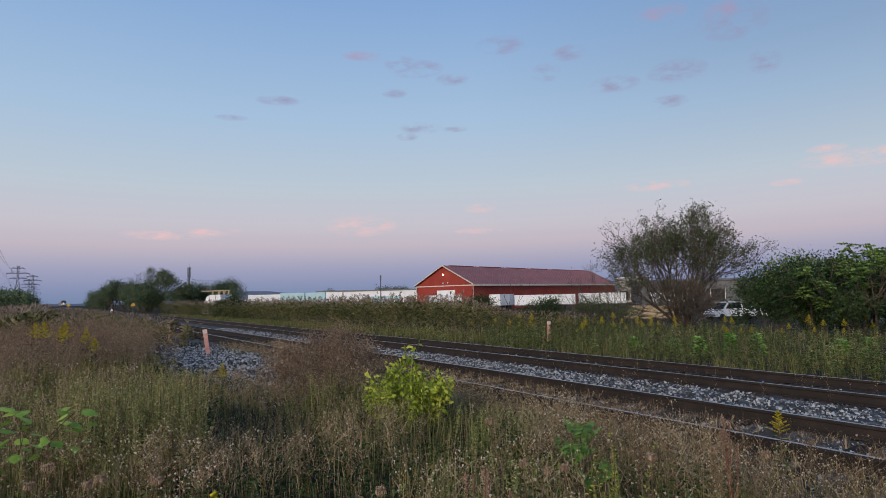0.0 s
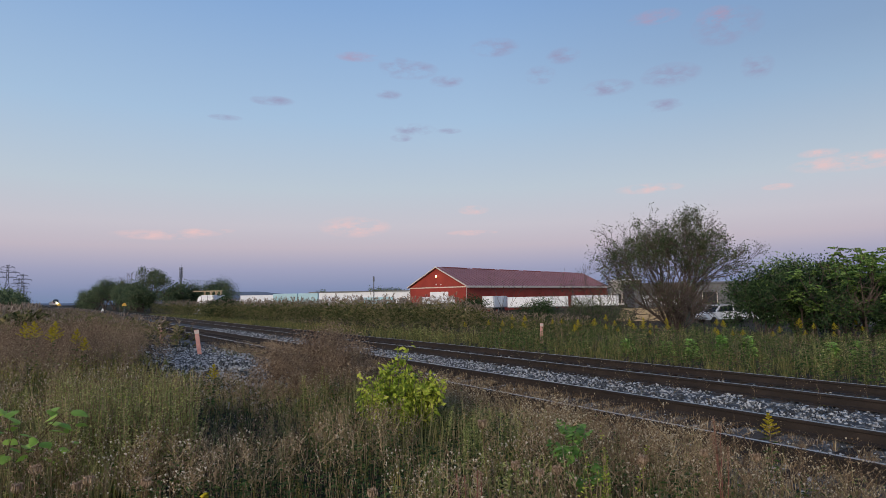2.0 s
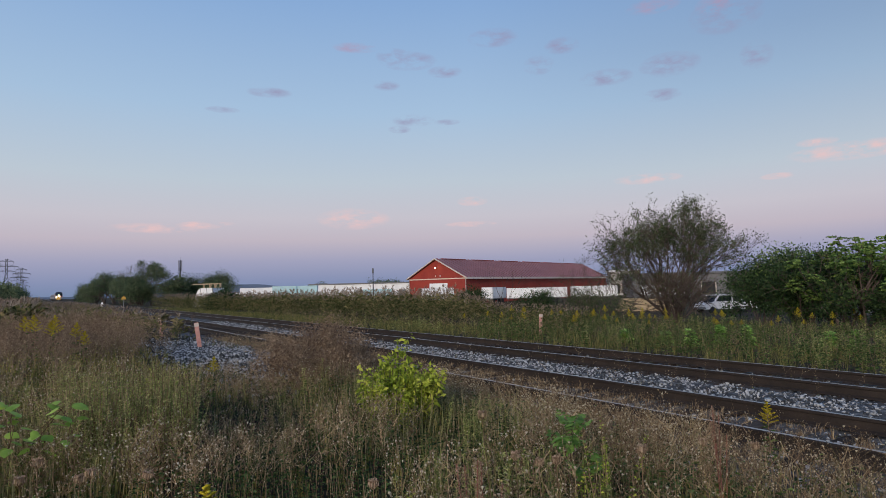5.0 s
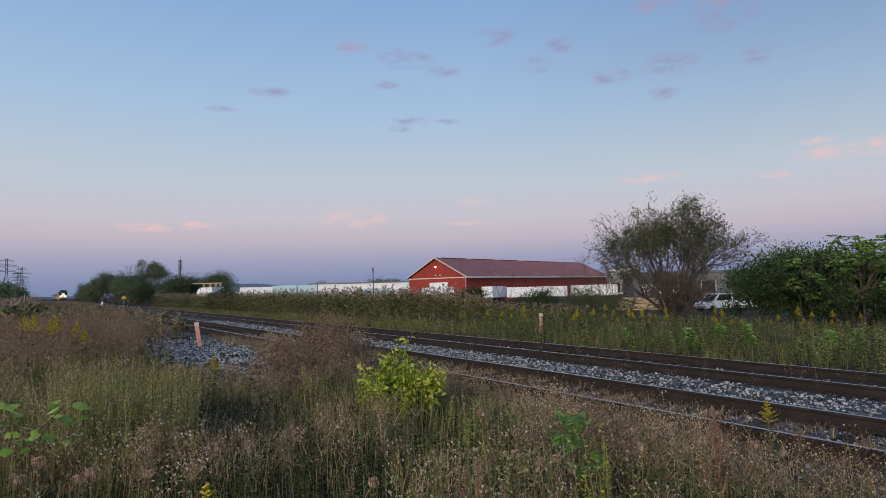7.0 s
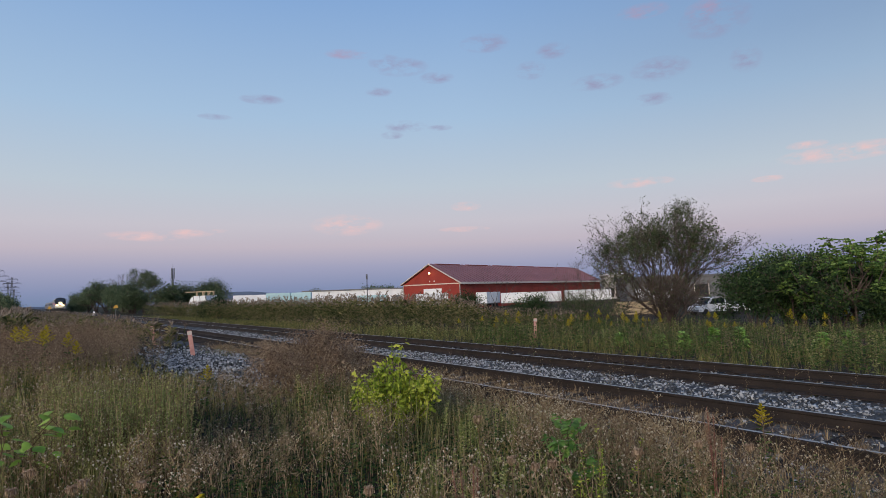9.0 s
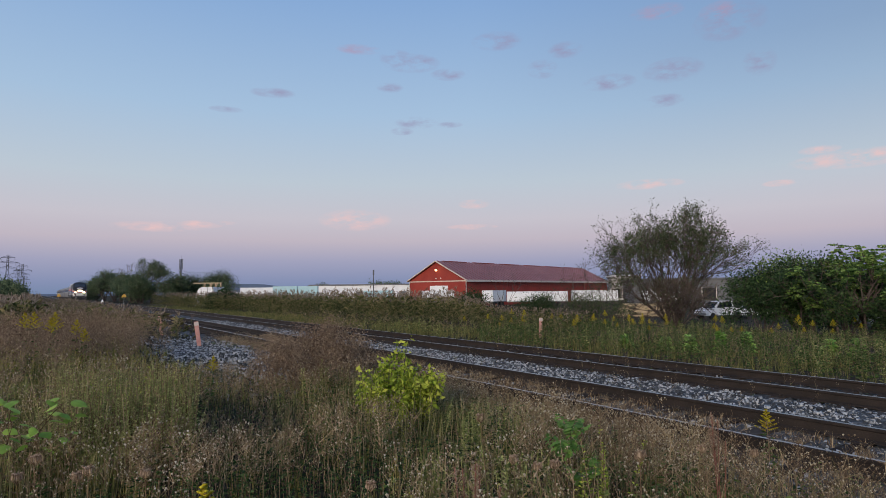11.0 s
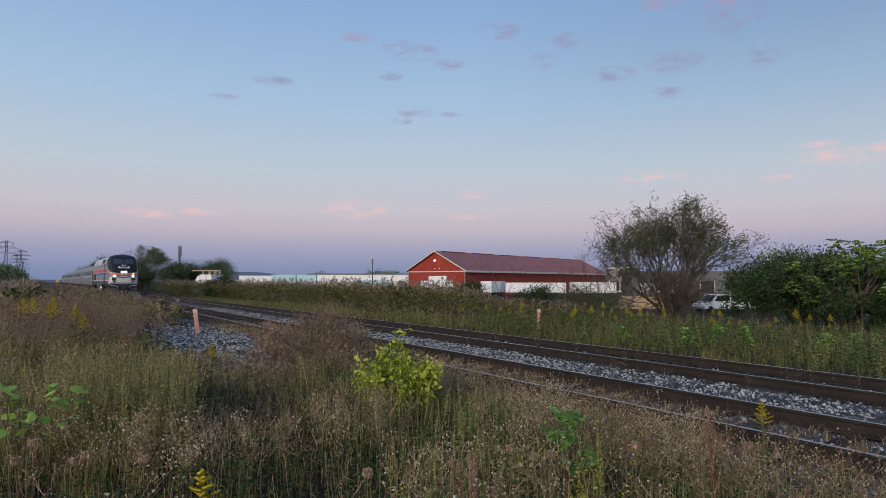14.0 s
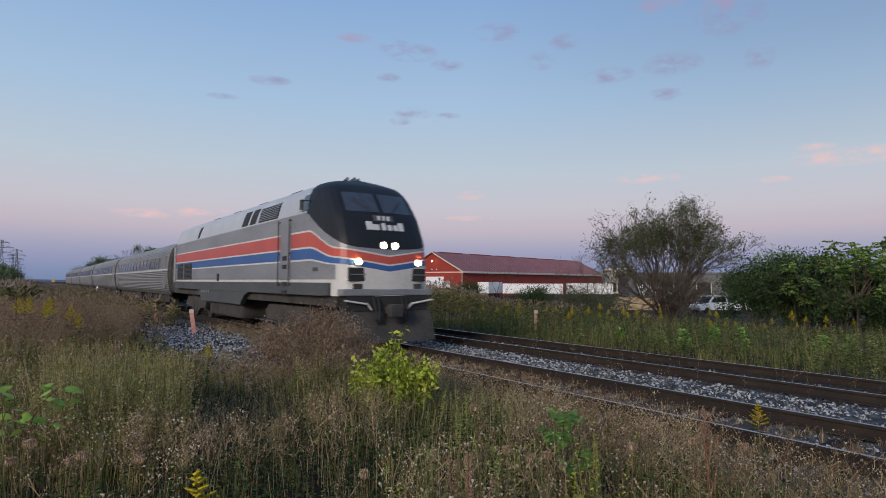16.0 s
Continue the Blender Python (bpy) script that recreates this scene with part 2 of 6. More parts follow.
def prism(bm, outline, y0, y1, plane="xz"):
    """An outline in x and z, run from y0 to y1."""
    a = [bm.verts.new((x, y0, z)) for x, z in outline]
    b = [bm.verts.new((x, y1, z)) for x, z in outline]
    bm.faces.new(a)
    bm.faces.new(b[::-1])
    n = len(a)
    for i in range(n):
        bm.faces.new((a[i], b[i], b[(i + 1) % n], a[(i + 1) % n]))
    bmesh.ops.recalc_face_normals(bm, faces=bm.faces[:])
    return bm


def np_mesh(name, V, T, mats, index=None, smooth=False):
    """One mesh from arrays of points and triangles (or quads)."""
    me = bpy.data.meshes.new(name)
    V = np.asarray(V, np.float32)
    T = np.asarray(T, np.int32)
    k = T.shape[1]
    me.vertices.add(len(V))
    me.vertices.foreach_set("co", V.ravel())
    me.loops.add(T.size)
    me.loops.foreach_set("vertex_index", T.ravel())
    me.polygons.add(len(T))
    me.polygons.foreach_set("loop_start", np.arange(0, T.size, k, dtype=np.int32))
    for m in mats:
        me.materials.append(m)
    if index is not None:
        me.polygons.foreach_set("material_index", np.asarray(index, np.int32))
    if smooth:
        me.polygons.foreach_set("use_smooth", np.ones(len(T), bool))
    me.update(calc_edges=True)
    return me


# ---- ground ----
GROUND_C = [-3000, -60, -6, 0, 3, 5.0, 6.0, 13.2, 14.2, 16.0, 22, 34, 48, 70, 3000]
GROUND_Z = [-0.6, -0.45, -0.25, -0.10, -0.14, -0.24, -0.34, -0.34, -0.36, -0.55, -0.8, -1.2, -1.6, -1.85, -1.9]


def ground_z(x, y):
    x, y = np.asarray(x, float), np.asarray(y, float)
    c = x * CS + y * SN
    a = -x * SN + y * CS
    z = np.interp(c, GROUND_C, GROUND_Z)
    bumps = 0.05 * np.sin(x * 1.3 + 0.7 * y) * np.cos(y * 0.9 - x * 0.4) + 0.03 * np.sin(2.9 * x) * np.sin(3.3 * y + 1)
    return z + bumps * np.clip(np.abs(c - 9.5) - 4.0, 0, 1)


def build_ground():
    s = np.concatenate([np.linspace(0, 40, 70), np.geomspace(42, 4500, 28)])
    line = np.concatenate([-s[::-1], s[1:]])
    A, C = np.meshgrid(line, line + 9.0, indexing="ij")
    X, Y = -A * SN + C * CS, A * CS + C * SN
    Z = ground_z(X, Y)
    n = len(line)
    idx = np.arange(n * n).reshape(n, n)
    Q = np.stack([idx[:-1, :-1], idx[:-1, 1:], idx[1:, 1:], idx[1:, :-1]], -1).reshape(-1, 4)
    ob = new("ground", np_mesh("ground", np.stack([X, Y, Z], -1).reshape(-1, 3), Q, [M["soil"]], smooth=True))
    tagged(ob, "dark weedy soil sloping away from the railway", "ground", kind="structure")


build_ground()
RNG = np.random.default_rng(7)


def build_ballast_bed():
    """The raised bed of both tracks, as one long profile with uneven faces."""
    prof = [(5.5, -0.42), (5.9, -0.26), (6.1, -0.215), (9.0, -0.215), (9.4, -0.17), (10.0, -0.17), (10.3, -0.215), (12.9, -0.215), (13.3, -0.25), (14.6, -0.62)]
    al = np.concatenate([np.arange(-25, 60, 0.4), np.geomspace(60, 1500, 60)])
    V = []
    for a in al:
        for c, z in prof:
            V.append(trk(a, c + RNG.normal(0, 0.03), z + RNG.normal(0, 0.012)))
    n, k = len(al), len(prof)
    idx = np.arange(n * k).reshape(n, k)
    Q = np.stack([idx[:-1, :-1], idx[:-1, 1:], idx[1:, 1:], idx[1:, :-1]], -1).reshape(-1, 4)
    ob = new("ballast_bed", np_mesh("ballast_bed", V, Q, [M["ballast"]]))
    return tagged(ob, "grey crushed stone bed under both railway tracks", "ballast", kind="structure")


BED = build_ballast_bed()


def pebble(rng):
    """An angular chip: a cube with its corners knocked about."""
    V = np.array([(a, b, c) for a in (-1, 1) for b in (-1, 1) for c in (-1, 1)]) * 0.62 * rng.uniform(0.55, 1.3, (8, 1)) * rng.uniform(0.55, 1.25, (1, 3)) + rng.normal(0, 0.14, (8, 3))
    T = np.array([(0, 1, 3), (0, 3, 2), (4, 6, 7), (4, 7, 5), (0, 4, 5), (0, 5, 1), (2, 3, 7), (2, 7, 6), (0, 2, 6), (0, 6, 4), (1, 5, 7), (1, 7, 3)])
    return V, T, np.zeros(len(T), int)


def scatter(name, temps, pos, scale, mats, yaw=None, tilt=0.0, rng=RNG):
    """Joins many turned and scaled copies of small templates into one mesh."""
    pos = np.asarray(pos, float)
    n = len(pos)
    scale = np.broadcast_to(np.asarray(scale, float), (n,))
    pick = rng.integers(0, len(temps), n)
    Vs, Ts, Is, off = [], [], [], 0
    for t, (V, T, I) in enumerate(temps):
        w = np.nonzero(pick == t)[0]
        if not len(w):
            continue
        ang = rng.uniform(0, 2 * np.pi, len(w)) if yaw is None else np.broadcast_to(yaw, (n,))[w]
        ca, sa = np.cos(ang), np.sin(ang)
        R = np.zeros((len(w), 3, 3))
        R[:, 0, 0], R[:, 0, 1], R[:, 1, 0], R[:, 1, 1], R[:, 2, 2] = ca, -sa, sa, ca, 1
        if tilt:
            b = rng.normal(0, tilt, len(w))
            B = np.zeros((len(w), 3, 3))
            B[:, 0, 0], B[:, 1, 1], B[:, 1, 2], B[:, 2, 1], B[:, 2, 2] = 1, np.cos(b), -np.sin(b), np.sin(b), np.cos(b)
            R = R @ B
        P = np.einsum("nij,vj->nvi", R, V) * scale[w, None, None] + pos[w, None, :]
        Vs.append(P.reshape(-1, 3))
        Ts.append((T[None] + (np.arange(len(w)) * len(V))[:, None, None] + off).reshape(-1, 3))
        Is.append(np.tile(I, len(w)))
        off += len(w) * len(V)
    return new(name, np_mesh(name, np.concatenate(Vs), np.concatenate(Ts), mats, np.concatenate(Is)))


def build_stones():
    temps = [pebble(RNG) for _ in range(10)]
    pos, sc = [], []
    # between and beside the rails, near stretch
    for n, a0, a1, c0, c1, s in ((13000, -5, 18, 8.4, 10.6, 0.029), (5000, 18, 42, 8.4, 10.6, 0.036), (4200, -5, 24, 5.4, 6.9, 0.027), (2600, -4, 20, 6.9, 8.2, 0.026), (2000, -4, 20, 10.6, 12.2, 0.028), (2200, -4, 24, 12.2, 14.4, 0.034)):
        a, c = RNG.uniform(a0, a1, n), RNG.uniform(c0, c1, n)
        x, y, _ = trk(a, c)
        z = np.interp(c, [5.0, 5.7, 6.1, 9.0, 9.4, 10.0, 10.3, 12.9, 13.3, 14.6], [-0.42, -0.24, -0.215, -0.215, -0.17, -0.17, -0.215, -0.215, -0.25, -0.62])
        pos.append(np.stack([x, y, z + RNG.uniform(-0.01, 0.02, n)], 1))
        sc.append(s * RNG.uniform(0.5, 1.25, n))
    ob = scatter("ballast_stones", temps, np.concatenate(pos), np.concatenate(sc), [M["stone"]], tilt=0.6)
    tagged(ob, "loose grey crushed stones between the rails", "ballast", kind="stuff")
    # the spilled stone heap beside the near track
    n = 11000
    a, c = RNG.normal(18.0, 3.6, n), RNG.normal(4.4, 0.85, n)
    keep = (c < 6.0) & (c > 2.5) & (a > 10.0)
    a, c = a[keep], c[keep]
    x, y, _ = trk(a, c)
    heap = 0.24 * np.exp(-((a - 16.5) / 3.2) ** 2 - ((c - 4.5) / 0.7) ** 2)
    z = np.maximum(ground_z(x, y), -0.2) + heap * RNG.uniform(0.2, 1, len(a)) + 0.03
    ob = scatter("stone_heap", temps, np.stack([x, y, z], 1), 0.029 * RNG.uniform(0.45, 1.7, len(a)), [M["stone"]], tilt=0.6)
    tagged(ob, "low spilled heap of pale grey crushed stone beside the track", "stone heap", kind="stuff")


build_stones()


# ---- tracks ----
def rail_mesh(length):
    """A flat-bottomed rail along x: head, web and foot; the head's top is at z 0."""
    prof = [(-0.075, -0.18), (0.075, -0.18), (0.075, -0.165), (0.014, -0.145), (0.011, -0.05), (0.036, -0.038), (0.037, -0.01), (0.028, 0.0),
            (-0.028, 0.0), (-0.037, -0.01), (-0.036, -0.038), (-0.011, -0.05), (-0.014, -0.145), (-0.075, -0.165)]
    bm = bmesh.new()
    a = [bm.verts.new((0, y, z)) for y, z in prof]
    b = [bm.verts.new((length, y, z)) for y, z in prof]
    n = len(a)
    for i in range(n):
        f = bm.faces.new((a[i], a[(i + 1) % n], b[(i + 1) % n], b[i]))
        f.material_index = 1 if i == 7 else 0
    bm.faces.new(a)
    bm.faces.new(b[::-1])
    bmesh.ops.recalc_face_normals(bm, faces=bm.faces[:])
    return bm


def build_track(name, across, label):
    track = empty(name, pose(*trk(-20, across), 0, 0, 90 + 34.46), label, "railway track", kind="structure")
    for side in (-1, 1):
        r = part("rail", rail_mesh(1500), [M["rail"], M["rail_head"]], track, "rusty steel rail with a worn bright head")
        r.location = (0, side * GAUGE / 2, 0)
    return track


TRACK_NEAR = build_track("track_near", NEAR_TRACK, "rusty steel railway track on wooden ties, weeds along it")
TRACK_FAR = build_track("track_far", FAR_TRACK, "rusty steel railway track in grey ballast")


# ---- locomotive ----
HALF = 1.49
PLAN = [(0.06, 0.0), (0.05, 0.30), (0.03, 0.60), (-0.01, 0.90), (-0.08, 1.12), (-0.20, 1.27), (-0.40, 1.37), (-0.70, 1.43), (-1.0, 1.46), (-1.3, 1.475), (-1.6, 1.485), (-1.9, HALF), (-2.2, HALF),
        (-2.6, HALF), (-3.1, HALF), (-4.0, HALF), (-6, HALF), (-8, HALF), (-10, HALF), (-12, HALF), (-14, HALF), (-16, HALF), (-18, HALF), (-19.6, HALF), (-20.1, 1.46), (-20.25, 1.38), (-20.3, 0.7), (-20.3, 0.0)]
PLAN_U = np.array([p[0] for p in PLAN])
PLAN_Y = np.array([p[1] for p in PLAN])
PLAN_Q = np.concatenate([[0], np.cumsum(np.hypot(np.diff(PLAN_U), np.diff(PLAN_Y)))])


def q_of_u(u):
    return float(np.interp(-u, -PLAN_U[3:25], PLAN_Q[3:25]))


def shell(q, z, side):
    """A point on the locomotive's skin: q metres round from the nose's middle, at height z."""
    u, y = np.interp(q, PLAN_Q, PLAN_U), np.interp(q, PLAN_Q, PLAN_Y)
    front = min(1, max(0, (u + 2.4) / 2.0))
    front = front * front * (3 - 2 * front)
    back = min(1, max(0, (-19.0 - u) / 1.3))
    u = u + front * np.interp(z, [1.3, 2.0, 2.75, 3.45, 4.0, 4.25, 4.50], [0.0, 0.02, -0.06, -0.40, -0.88, -1.2, -1.9])
    u = u + back * np.interp(z, [3.6, 4.2, 4.5], [0, 0.25, 0.8])
    narrow = np.interp(z, [1.3, 3.55, 3.9, 4.18, 4.32, 4.43, 4.50], [1, 1, 0.94, 0.85, 0.70, 0.42, 0.0])
    broad = np.interp(z, [1.3, 3.55, 3.9, 4.15, 4.3, 4.42, 4.5], [1, 1, 0.985, 0.94, 0.84, 0.58, 0.0])
    narrow = narrow + (broad - narrow) * front
    lean = 1 - 0.05 * front * np.interp(z, [2.2, 4.2], [0, 1])
    if z > 3.58:
        z = 3.58 + (z - 3.58) * 1.12
    return Vector((u, side * y * narrow * lean, z))


def bands(q):
    """Heights of the stripes' edges, which dip round the nose."""
    u, y = np.interp(q, PLAN_Q, PLAN_U), np.interp(q, PLAN_Q, PLAN_Y)
    w = min(1, max(0, (u + 1.75) / 1.55))
    w = w * w * (3 - 2 * w)
    drop = 0.19 * max(0, 1 - y / 1.3) if u > -0.6 else 0
    flat = np.array([2.24, 2.29, 2.58, 2.63, 3.03, 3.08])
    nose = np.array([2.11, 2.14, 2.28, 2.32, 2.52, 2.56]) - drop
    return flat * (1 - w) + nose * w


def skin_patch(name, q0, q1, z0, z1, side, mat, parent, off=0.012, nq=6, nz=3, label="", lean=0.0, deep=0.05):
    """A thin fitted panel on the skin, with an edge that goes back into it."""
    bm = bmesh.new()
    grid = []
    for i in range(nq + 1):
        col = []
        for j in range(nz + 1):
            z = z0 + (z1 - z0) * j / nz
            q = q0 + (q1 - q0) * i / nq + lean * (z - z0)
            e = 0.02
            p = shell(q, z, side)
            n = (shell(q + e, z, side) - shell(q - e, z, side)).cross(shell(q, z + e, side) - shell(q, z - e, side)).normalized()
            mid = Vector((-10 if q > 1.6 else p.x - 3, 0, 2.4))
            if n.dot(p - mid) < 0:
                n = -n
            col.append((p, n))
        grid.append(col)
    top = [[bm.verts.new(p + n * off) for p, n in c] for c in grid]
    for i in range(nq):
        for j in range(nz):
            bm.faces.new((top[i][j], top[i + 1][j], top[i + 1][j + 1], top[i][j + 1]))
    ring = [(i, 0) for i in range(nq + 1)] + [(nq, j) for j in range(1, nz + 1)] + [(i, nz) for i in range(nq - 1, -1, -1)] + [(0, j) for j in range(nz - 1, 0, -1)]
    low = {k: bm.verts.new(grid[k[0]][k[1]][0] - grid[k[0]][k[1]][1] * deep) for k in ring}
    for a, b in zip(ring, ring[1:] + ring[:1]):
        bm.faces.new((top[a[0]][a[1]], top[b[0]][b[1]], low[b], low[a]))
    bmesh.ops.recalc_face_normals(bm, faces=bm.faces[:])
    return part(name, bm, mat, parent, label)


def disc_lamp(name, x, y, z, r, mat, parent, label, tilt=0.0):
    bm = bmesh.new()
    m = Matrix.Translation((x, y, z)) @ Euler((0, radians(90 - tilt), 0)).to_matrix().to_4x4()
    bmesh.ops.create_uvsphere(bm, u_segments=16, v_segments=8, radius=r, matrix=m @ Matrix.Diagonal((1, 1, 0.35, 1)))
    ob = part(name, bm, mat, parent, label)
    rim = bmesh.new()
    n = 18
    pts = []
    for i in range(n):
        a = 2 * math.pi * i / n
        ca, sa = math.cos(a), math.sin(a)
        pts.append([rim.verts.new(m @ Vector((rr * ca, rr * sa, h))) for rr, h in ((r * 1.02, -0.02), (r * 1.02, 0.035), (r * 1.2, 0.03), (r * 1.25, -0.03))])
    for i in range(n):
        for j in range(3):
            rim.faces.new((pts[i][j], pts[(i + 1) % n][j], pts[(i + 1) % n][j + 1], pts[i][j + 1]))
    part("lamp_rim", rim, M["skirt"], ob)
    return ob


def wheel_set(parent, u, r=0.51, name="wheel"):
    for s in (-1, 1):
        bm = bmesh.new()
        rod(bm, (u, s * 0.70, r), (u, s * 0.83, r), r, r, 24)
        rod(bm, (u, s * 0.66, r), (u, s * 0.70, r), r + 0.03, r + 0.03, 24)
        rod(bm, (u, s * 0.83, r), (u, s * 0.95, r), 0.14, 0.12, 12)
        part(name, bm, M["under"], parent)


def truck(parent, u, base, label):
    bm = bmesh.new()
    for s in (-1, 1):
        prism(bm, [(u - base / 2 - 0.7, 0.72), (u - base / 2 - 0.5, 0.45), (u - base / 2 + 0.45, 0.45), (u - base / 2 + 0.7, 0.30), (u + base / 2 - 0.7, 0.30), (u + base / 2 - 0.45, 0.45),
                   (u + base / 2 + 0.5, 0.45), (u + base / 2 + 0.7, 0.72), (u + base / 2 + 0.3, 0.95), (u - base / 2 - 0.3, 0.95)], s * 0.98, s * 1.16)
        for k in (-1, 1):
            rod(bm, (u + k * 0.35, s * 1.08, 0.4), (u + k * 0.35, s * 1.08, 0.95), 0.13, 0.13, 10)
    box(bm, u - 0.4, u + 0.4, -1.0, 1.0, 0.5, 0.95)
    t = part("truck", bm, M["under"], parent, label)
    for k in (-1, 1):
        wheel_set(t, u + k * base / 2)
    return t


def build_locomotive():
    loco = empty("locomotive", Matrix.Identity(4), "silver diesel locomotive with red and blue stripes, black nose", "locomotive")
    # body: columns round the nose and along each side, rows up the skin
    qs = sorted(set(list(PLAN_Q) + [q_of_u(-1.85)] + [float(v) for v in np.linspace(0, q_of_u(-2.4), 64)]))
    rows_per = []
    for q in qs:
        b = bands(q)
        ze = 3.62 - (np.interp(q, PLAN_Q, PLAN_U) + 1.85) / 1.75
        ze = min(3.54, max(b[5] + 0.002, ze))
        rows_per.append([1.32, 1.50, 1.66, 1.74] + list(b) + [b[5] + (ze - b[5]) * f for f in (0.2, 0.4, 0.6, 0.8, 1.0)] + [ze + (3.55 - ze) * f for f in (0.2, 0.4, 0.6, 0.8, 0.95)] + [3.55, 3.58, 3.75, 3.95, 4.10, 4.18, 4.26, 4.34, 4.40, 4.45, 4.50])
    nr = len(rows_per[0])
    mats = [M["silver"], M["loco_white"], M["loco_blue"], M["loco_red"], M["silver_light"], M["loco_black"], M["skirt"]]
    bm = bmesh.new()
    for side in (-1, 1):
        g = [[bm.verts.new(shell(q, z, side)) for z in r] for q, r in zip(qs, rows_per)]
        for i in range(len(qs) - 1):
            u = np.interp((qs[i] + qs[i + 1]) / 2, PLAN_Q, PLAN_U)
            for j in range(nr - 1):
                z = (rows_per[i][j] + rows_per[i][j + 1]) / 2
                f = bm.faces.new((g[i][j], g[i + 1][j], g[i + 1][j + 1], g[i][j + 1]))
                if j < 2:
                    k = 1 if u > -0.5 else 6
                elif j == 2:
                    k = 1
                elif j == 3:
                    k = 1 if u > -0.35 else 0
                elif j in (4, 6, 8):
                    k = 1
                elif j == 5:
                    k = 2
                elif j == 7:
                    k = 3
                else:
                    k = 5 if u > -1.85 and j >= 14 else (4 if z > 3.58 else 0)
                    if z > 4.3 and u < -2.3:
                        k = 0
                f.material_index = k
                f.smooth = True
    bmesh.ops.remove_doubles(bm, verts=bm.verts[:], dist=0.002)
    bmesh.ops.recalc_face_normals(bm, faces=bm.faces[:])
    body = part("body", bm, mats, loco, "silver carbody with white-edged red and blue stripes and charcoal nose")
    # windscreen, cab windows
    for s in (-1, 1):
        skin_patch("windshield", 0.07, 1.02, 3.52, 4.02, s, M["screen"], body, 0.012, 6, 4, "dark raked windscreen pane")
        bm = bmesh.new()
        a, b = shell(0.25, 3.50, s), shell(0.75, 3.85, s)
        rod(bm, a + Vector((0.05, 0, 0.02)), b + Vector((0.05, 0, 0.03)), 0.012)
        part("wiper", bm, M["under"], body)
        skin_patch("cab_window", q_of_u(-1.72), q_of_u(-2.35), 3.62, 4.04, s, M["glass"], body, 0.012, 3, 3, "raked cab side window")
        skin_patch("cab_window", q_of_u(-2.5), q_of_u(-2.85), 3.62, 4.04, s, M["silver_light"], body, 0.014, 3, 3)
        d = skin_patch("cab_door", q_of_u(-3.1), q_of_u(-3.95), 1.72, 3.56, s, M["silver"], body, 0.01, 3, 12, "silver cab door")
        for u in (-3.06, -3.98):
            bm = bmesh.new()
            rod(bm, (u, s * 1.56, 1.55), (u, s * 1.56, 3.5), 0.018)
            for z in (1.6, 2.5, 3.45):
                rod(bm, (u, s * 1.48, z), (u, s * 1.56, z), 0.014)
            part("handrail", bm, M["under"], d)
        for i, z in enumerate((1.30, 1.55, 2.05, 2.30)):
            bm = boxes((-3.72, -3.38, s * 1.46 - 0.06, s * 1.46 + 0.06, z, z + 0.13))
            part("step", bm, M["dark"], d)
        # engine-room windows, louvres, rear radiator grille
        skin_patch("engine_window", q_of_u(-6.55), q_of_u(-7.2), 3.62, 4.08, s, M["dark"], body, 0.012, 3, 3, lean=-0.3)
        skin_patch("engine_window", q_of_u(-7.45), q_of_u(-8.15), 3.62, 4.08, s, M["dark"], body, 0.012, 3, 3, lean=-0.3)
        skin_patch("engine_window", q_of_u(-14.75), q_of_u(-15.15), 3.62, 4.06, s, M["dark"], body, 0.012, 2, 3, lean=-0.3)
        lv = skin_patch("louvre_panel", q_of_u(-4.3), q_of_u(-6.2), 3.62, 4.06, s, M["dark"], body, 0.01, 4, 3)
        for k in range(8):
            z = 3.65 + k * 0.052
            skin_patch("slat", q_of_u(-4.34), q_of_u(-6.16), z, z + 0.022, s, M["silver"], lv, 0.035, 4, 1, deep=0.03)
        gr = skin_patch("radiator_grille", q_of_u(-16.1), q_of_u(-19.4), 1.76, 2.52, s, M["dark"], body, 0.012, 6, 3, "dark rear grille")
        for k in range(12):
            z = 1.79 + k * 0.062
            skin_patch("slat", q_of_u(-16.15), q_of_u(-19.35), z, z + 0.02, s, M["skirt"], gr, 0.03, 4, 1, deep=0.03)
        bm = bmesh.new()
        box(bm, -17.8, -17.72, s * 1.5 - 0.03, s * 1.5 + 0.03, 1.74, 2.53)
        part("grille_post", bm, M["silver"], gr)
        for u in (-19.75, -20.0):
            bm = bmesh.new()
            rod(bm, (u, s * 1.55, 1.6), (u, s * 1.55, 3.45), 0.02)
            for z in (1.7, 2.5, 3.4):
                rod(bm, (u, s * 1.44, z), (u, s * 1.55, z), 0.015)
            part("handrail", bm, M["silver_light"], body)
        bm = boxes((-11.3, -11.12, s * 1.49 - 0.04, s * 1.49 + 0.04, 1.70, 1.98))
        part("filler_door", bm, M["dark"], body)
        bm = boxes((-1.45, -1.15, s * 1.47 - 0.03, s * 1.47 + 0.03, 1.96, 2.06), bevel=0.01)
        part("access_plate", bm, M["skirt"], body)
        # skirt below the sill, cut away over the trucks
        bm = bmesh.new()
        prism(bm, [(-20.2, 1.64), (-20.2, 1.40), (-15.4, 1.40), (-14.6, 1.20), (-14.1, 0.85), (-8.2, 0.85), (-7.7, 1.20), (-7.1, 1.34), (-0.5, 1.34), (-0.5, 1.64)], s * 1.30, s * 1.47)
        part("skirt_panel", bm, M["skirt"], loco, "dark grey side skirt with faint lettering marks")
        # mirror
        bm = bmesh.new()
        rod(bm, (-1.9, s * 1.36, 3.9), (-1.75, s * 1.72, 3.88), 0.015)
        box(bm, -1.84, -1.79, s * 1.68 - 0.05, s * 1.68 + 0.05, 3.62, 3.9, bevel=0.01)
        part("mirror", bm, M["skirt"], body)
